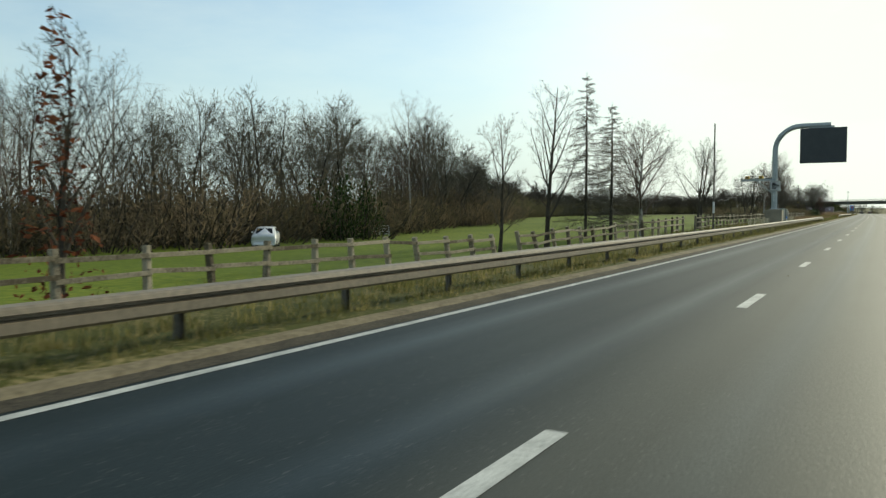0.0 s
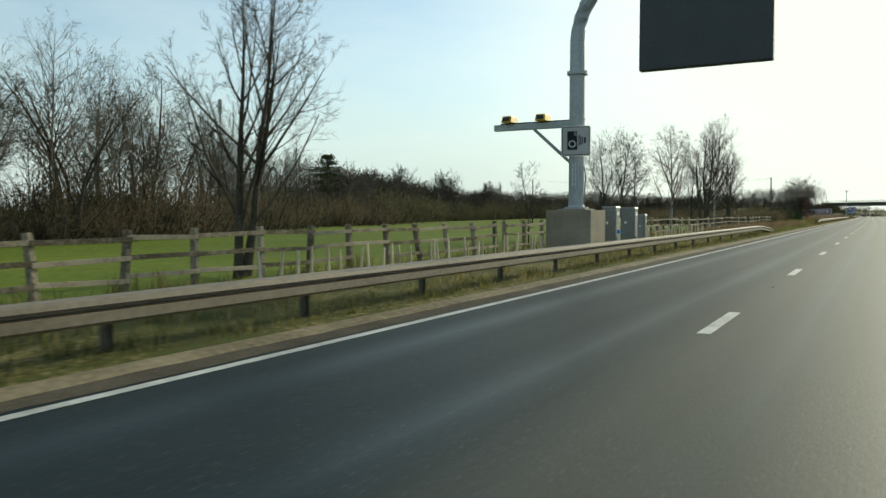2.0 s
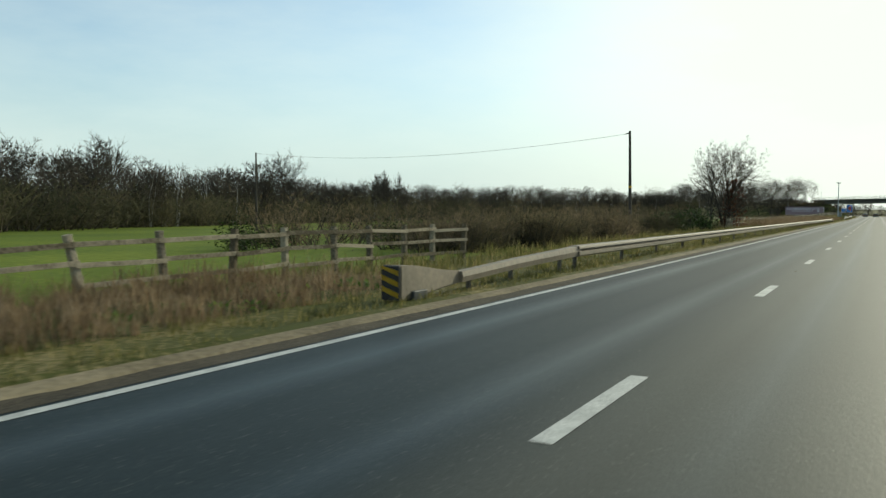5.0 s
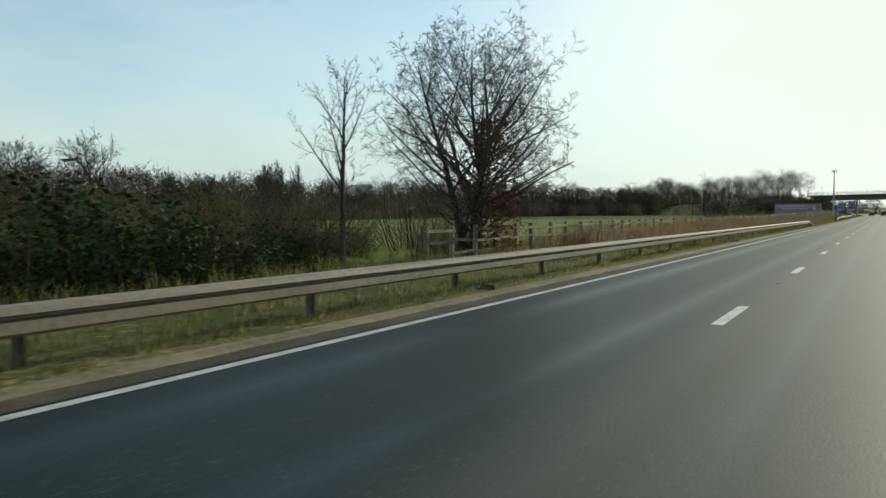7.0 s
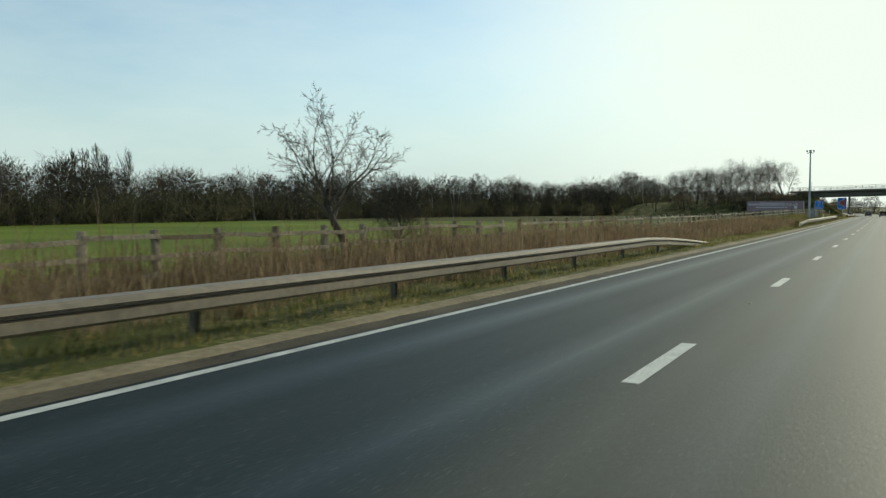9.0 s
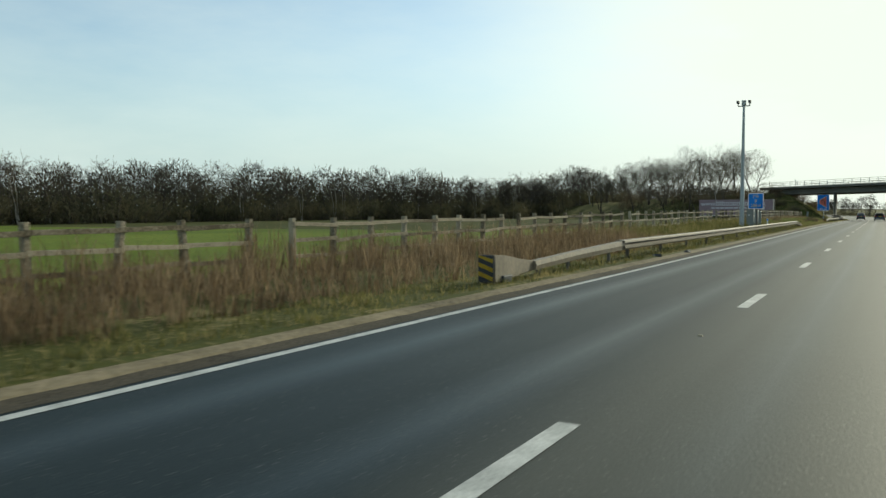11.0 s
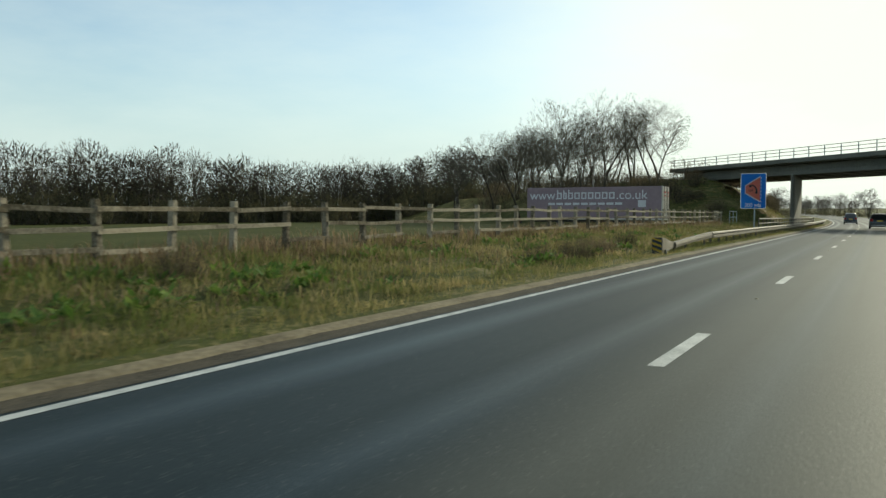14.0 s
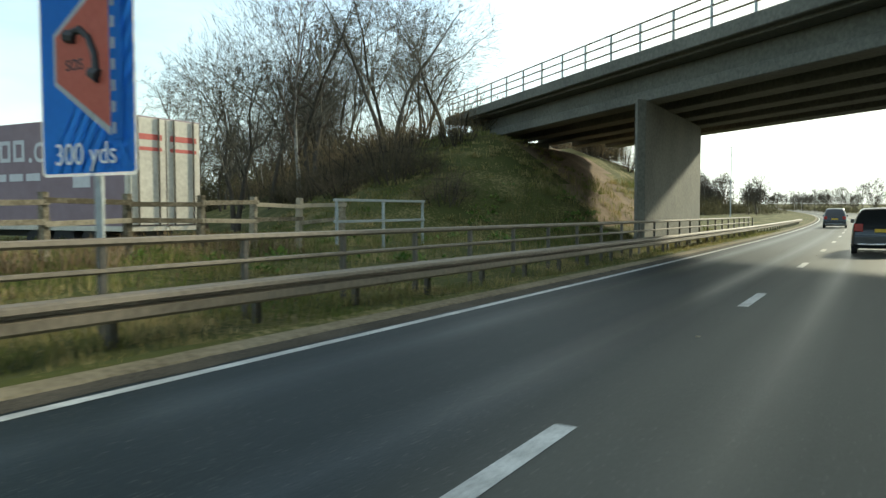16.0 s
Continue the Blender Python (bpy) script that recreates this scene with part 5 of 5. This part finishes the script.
wood([(172, 80), (240, 108), (300, 126), (360, 132), (420, 124)], 22, 6.0, 3, .92, 1.14, bush_scale=2.4, bushes=2, far=far)
wood([(420, 124), (470, 108), (520, 92), (575, 74), (640, 48), (700, 22)], 16, 4.6, 2, .98, 1.2, birch=.3, bush_scale=2.0, bushes=2, far=far)
inner([(172, 80), (240, 108), (300, 126), (360, 132), (420, 124)], 3.0, 3.4)
inner([(420, 124), (470, 108), (520, 92), (575, 74), (620, 56)], 3.0, 3.7)
wood([(640, 14), (760, 16), (900, 20)], 30, 12, 2, .6, .95, bushes=1, far=far)
wood([(700, -30), (840, -18), (1050, -14)], 30, 12, 2, .6, .95, bushes=1, far=far)
joined("far_woodland", far, "far belt of bare winter woodland beyond the fields")
for s, a, h in ((219.9, 106, 1.22), (185, 96, 1.0), (296.5, 132, 1.52), (313, 130, .9), (352, 145, 1.25), (275, 122, 1.25), (328, 134, .95)):
    tree("field_oak", int(s), "oak", 11.5 * h, .34, 2, stand(s, a), "round-headed bare oak standing at the wood's edge", "field oaks")
for s, a, h in ((118, 64, 1.2), (122, 67, 1.0)):
    plant(rng.choice(kinds), s, a, h)
for k, (s, a) in enumerate(((361.5, 150), (364.5, 151), (368, 150), (370.5, 152), (374, 149))):
    tree("poplar_tree", 300 + k, "poplar", 15.5 + k % 3, .2, 2, stand(s, a), "narrow upright bare poplar above the wood", "far poplars")
for s, a, h in ((56.2, 40.4, 2.7), (53.0, 40.6, 2.9), (62, 43, 1.6)):
    plant(green[0], s, a, h, h * .42)
pine = thing("pine_tree", stand(159, 80, scale=(.78, .78, .93)), "dark evergreen pine rising above the wood", "tree")
rng2 = random.Random(19)
boughs, needles = Tubes(), Tubes()
boughs.add([Vector((0, 0, -.3)), Vector((.2, 0, 6)), Vector((0, 0, 12.2))], [.26, .2, .06], 8)
for z, wide in ((12.0, 1.3), (11.0, 2.2), (9.9, 2.9), (8.8, 2.6), (7.6, 3.0), (6.3, 2.3)):
    for k in range(7):
        way = 2.4 * k + rng2.random() + z
        e = Vector((math.cos(way) * wide, math.sin(way) * wide, z + rng2.uniform(-.2, .5))) * 1.0
        boughs.add([Vector((0, 0, z - .5)), e.lerp(Vector((0, 0, z - .3)), .5), e], [.07, .05, .02], 3)
        for _ in range(70):
            f = rng2.uniform(.3, 1.08)
            q = Vector((e.x * f, e.y * f, z + rng2.gauss(.1, .22))) + Vector((rng2.gauss(0, .28), rng2.gauss(0, .28), 0))
            d = Vector((rng2.gauss(0, 1), rng2.gauss(0, 1), rng2.uniform(.1, 1))).normalized() * rng2.uniform(.25, .5)
            needles.leaf(q, d, d.orthogonal().normalized() * rng2.uniform(.05, .10))
part("trunk", boughs.data(), BARK, pine)
part("crown", needles.data(), EVERGREEN, pine)

# hedge beside the barrier
for i in range(50):
    s = 172 + i * 1.0 + rng.gauss(0, .3)
    low = .6 if 198 < s < 203 else 1.0
    plant(rng.choice(hedge), s, rng.uniform(14.6, 17.5), rng.uniform(.6, .98) * low, rng.uniform(.9, 1.3))
for i in range(64):
    b, a = rng.uniform(.6, 1.05), rng.uniform(18, 34)
    s = 172 + 1.05 * i + rng.gauss(0, .6)
    if abs(s - 187 - .854 * a) > 1.8:
        plant(rng.choice(under) if i % 4 else rng.choice(green), s, a, b, b * 1.3)
for s, a, h in ((211.6, 14.4, 1.2), (212.8, 14.2, 1.0), (210.2, 14.5, 1.15), (208.6, 14.6, 1.0), (215.4, 14.3, .85), (206, 15.0, .95), (218.5, 14.8, .6)):
    plant(rng.choice(green), s, a, h, h * 1.15)
shrub("russet_bush", 199, .9, 2.0, REDLEAF, .11, 900, 22, stand(198.6, 17.2), "dense russet-leaved bush in the hedge", "shrub", "hedge shrubs")
for s, a, h in ((429.8, 8.3, .35), (411, 10.5, .35), (424.6, 7.5, .3), (423.2, 7.9, .36), (422.2, 7.3, .26), (425.8, 8.2, .3), (421.0, 8.1, .3), (227.5, 14.2, .6), (230.6, 14.0, .55), (226.0, 14.6, .55)):
    plant(rng.choice(hedge), s, a, h)
# scrub on the bridge's bank
for i in range(34):
    a = rng.uniform(15, 40)
    s = 489 + .876 * (a - 8.45) - rng.uniform(3, 12)
    plant(rng.choice(hedge), s, a, rng.uniform(.5, .9), rng.uniform(.7, 1.1))
for i in range(14):
    a = rng.uniform(11, 24)
    s = 489 + .876 * (a - 8.45) + rng.uniform(15, 24)
    plant(rng.choice(hedge), s, a, rng.uniform(.6, 1.0), rng.uniform(.7, 1.1))


# ---- grass ----
def blades(name, mat, label, s0, s1, a0, a1, count, low, high, width, seed, clump=.3, grow=0.0, bend=1.2):
    """Single bent blades in clumps, all real geometry."""
    g = np.random.default_rng(seed)
    n = max(1, count // 18)
    cs, ca = g.uniform(s0, s1, n), g.uniform(a0, a1, n)
    size = g.uniform(.5, 1.25, n) * (1 + grow * (ca - a0) / (a1 - a0))
    pick = g.integers(0, n, count)
    s = np.clip(cs[pick] + g.normal(0, clump, count) * .5, s0, s1)
    a = np.clip(ca[pick] + g.normal(0, clump, count) * .5, a0, a1)
    h = g.uniform(low, high, count) * size[pick]
    hd = np.interp(s, GRID, HEAD)
    x, y, z = (np.interp(s, GRID, v) for v in LINE)
    zs = np.array([ground_z(p, q) + lump(p, q) for p, q in zip(cs, ca)])[pick]
    base = np.stack([x - a * np.cos(hd), y - a * np.sin(hd), z + zs - .03], 1)
    ang, tilt = g.uniform(0, 6.283, count), g.uniform(.15, bend, count)
    out = np.stack([np.cos(ang), np.sin(ang), np.zeros(count)], 1)
    side = np.stack([-np.sin(ang), np.cos(ang), np.zeros(count)], 1) * (width * g.uniform(.6, 1.3, count))[:, None]
    up = np.array([0, 0, 1.0])
    mid = base + up * (h * .6)[:, None] + out * (h * tilt * .25)[:, None]
    tip = base + up * (h * (1 - .3 * tilt))[:, None] + out * (h * tilt * .8)[:, None]
    v = np.stack([base - side, base + side, mid + side * .7, mid - side * .7, tip], 1).reshape(-1, 3)
    i = np.arange(count) * 5
    quads = np.stack([i, i + 1, i + 2, i + 3], 1).tolist()
    tris = np.stack([i + 3, i + 2, i + 4], 1).tolist()
    me = bpy.data.meshes.new(name)
    me.from_pydata(v.tolist(), [], quads + tris)
    me.materials.append(mat)
    return tagged(new(name, me), label, "grass", kind="stuff")


VERGEWORDS, DRYWORDS, GREENWORDS = "short straw-coloured verge grass along the kerb", "tall dry reddish-brown grass on the verge", "rough green and brown grass on the bank"
for k, (s0, s1) in enumerate(((-10, 117), (117, 155), (155, 300), (300, 400), (400, 520))):
    blades("verge_grass", GREEN if k == 4 else BLADE, VERGEWORDS, s0, s1, 5.6, 7.6, int((s1 - s0) * 300), .07, .24, .0065, 20 + k)
for k, (s0, s1, mat, words, n, low, high) in enumerate((
        (-10, 60, BLADE, VERGEWORDS, 110, .2, .45), (60, 117, BLADE, VERGEWORDS, 110, .2, .5), (117, 157, DRY, DRYWORDS, 420, .22, .6), (157, 232, BLADE, VERGEWORDS, 150, .25, .6),
        (232, 300, DRY, DRYWORDS, 330, .35, .85), (300, 352, DRY, DRYWORDS, 280, .3, .75), (352, 396, BLADE, VERGEWORDS, 330, .2, .5), (470, 512, GREEN, GREENWORDS, 260, .12, .34))):
    blades("rough_grass", mat, words, s0, s1, 7.4, 13.4, int((s1 - s0) * n * 1.5), low, high, .0085, 40 + k, grow=1.3 if 230 <= s0 < 300 else (.9 if s0 >= 300 else .35))
blades("rough_grass", GREEN, GREENWORDS, 470, 500, 13.4, 26, 26000, .12, .32, .016, 60, bend=1.8)
blades("rough_grass", GREEN, GREENWORDS, 396, 472, 6.6, 13.2, 62000, .10, .26, .012, 62, clump=.7, grow=.8, bend=2.2)
blades("rough_grass", DRY, DRYWORDS, 396, 472, 7.2, 13.2, 9000, .08, .26, .014, 63, clump=.9, grow=.8, bend=2.0)
blades("rough_grass", DRY, DRYWORDS, 396, 476, 11.6, 15.5, 14000, .25, .65, .015, 64, clump=.6)
blades("rough_grass", DRY, DRYWORDS, 225, 300, 13.4, 17, 9000, .2, .6, .014, 61)



def weeds(s0, s1, a0, a1, count, size, seed, label):
    """Low clumps of broad leaves between the grass."""
    g = random.Random(seed)
    t = Tubes()
    for _ in range(count):
        q, a = g.uniform(s0, s1), g.uniform(a0, a1)
        if noise.noise((q * .22, a * .5, seed)) < .02:
            continue
        o = P(q, a, ground_z(q, a) + lump(q, a))
        for _ in range(16):
            w = g.uniform(0, 6.28)
            d = Vector((math.cos(w), math.sin(w), g.uniform(.2, 1.1))) * size * g.uniform(.5, 1.2)
            t.leaf(o + Vector((g.gauss(0, .12), g.gauss(0, .12), g.uniform(0, .1))), d, Vector((-math.sin(w), math.cos(w), g.gauss(0, .3))) * size * g.uniform(.15, .3))
    return tagged(part("weed_leaves", t.data(), WEED), label, "weeds", kind="stuff")


weeds(396, 446, 7.6, 11.8, 520, .20, 3, "bright green dock and nettle leaves on the bank")
weeds(118, 156, 6.8, 9.0, 160, .13, 4, "small green weeds among dry grass")
weeds(470, 492, 9.5, 14, 160, .18, 5, "green weeds at the foot of the embankment")

# lamp column beyond the bridge
column = thing("lamp_column", at(614, 20, ground_z(614, 20)), "slim grey lighting column beyond the bridge", "lamp post")
t = Tubes()
t.add([Vector((0, 0, -.3)), Vector((0, 0, 4)), Vector((0, 0, 13))], [.13, .1, .06], 8, True)
part("pole", t.data(), ZINC, column)
part("lantern", boxes((-.35, .35, -.1, .1, 12.95, 13.08), bevel=.03), ZINC, column)

# metal gate at the wood's edge
gate = thing("field_gate", at(62, 42.5, ground_z(62, 42.5), turn=40), "pale metal field gate standing before the wood", "gate")
for z in (.25, .5, .75, 1.05):
    part("bar", boxes((-.9, .9, -.02, .02, z - .02, z + .02)), WHITE, gate)
for x in (-.9, 0, .9):
    part("upright", boxes((x - .025, x + .025, -.022, .022, .05, 1.08)), WHITE, gate)

# litter on the kerb
rng = random.Random(8)
for s, a in ((19.8, 5.72), (338.5, 5.6), (341.5, 5.55), (237.5, 5.7), (372, 5.7), (213, 5.75), (446, 5.7)):
    t = Tubes()
    o = [Vector((rng.uniform(-.16, .16), rng.uniform(-.35, .35), rng.uniform(.01, .05))) for _ in range(5)]
    t.add(sorted(o, key=lambda p: p.y), [.02, .05, .06, .04, .02], 5, True)
    ob = part("road_debris", t.data(), DARKSTEEL, m=at(s, a, .06))
    tagged(ob, "dark scrap of rubber debris lying on the kerb", "debris", "debris on the kerb")
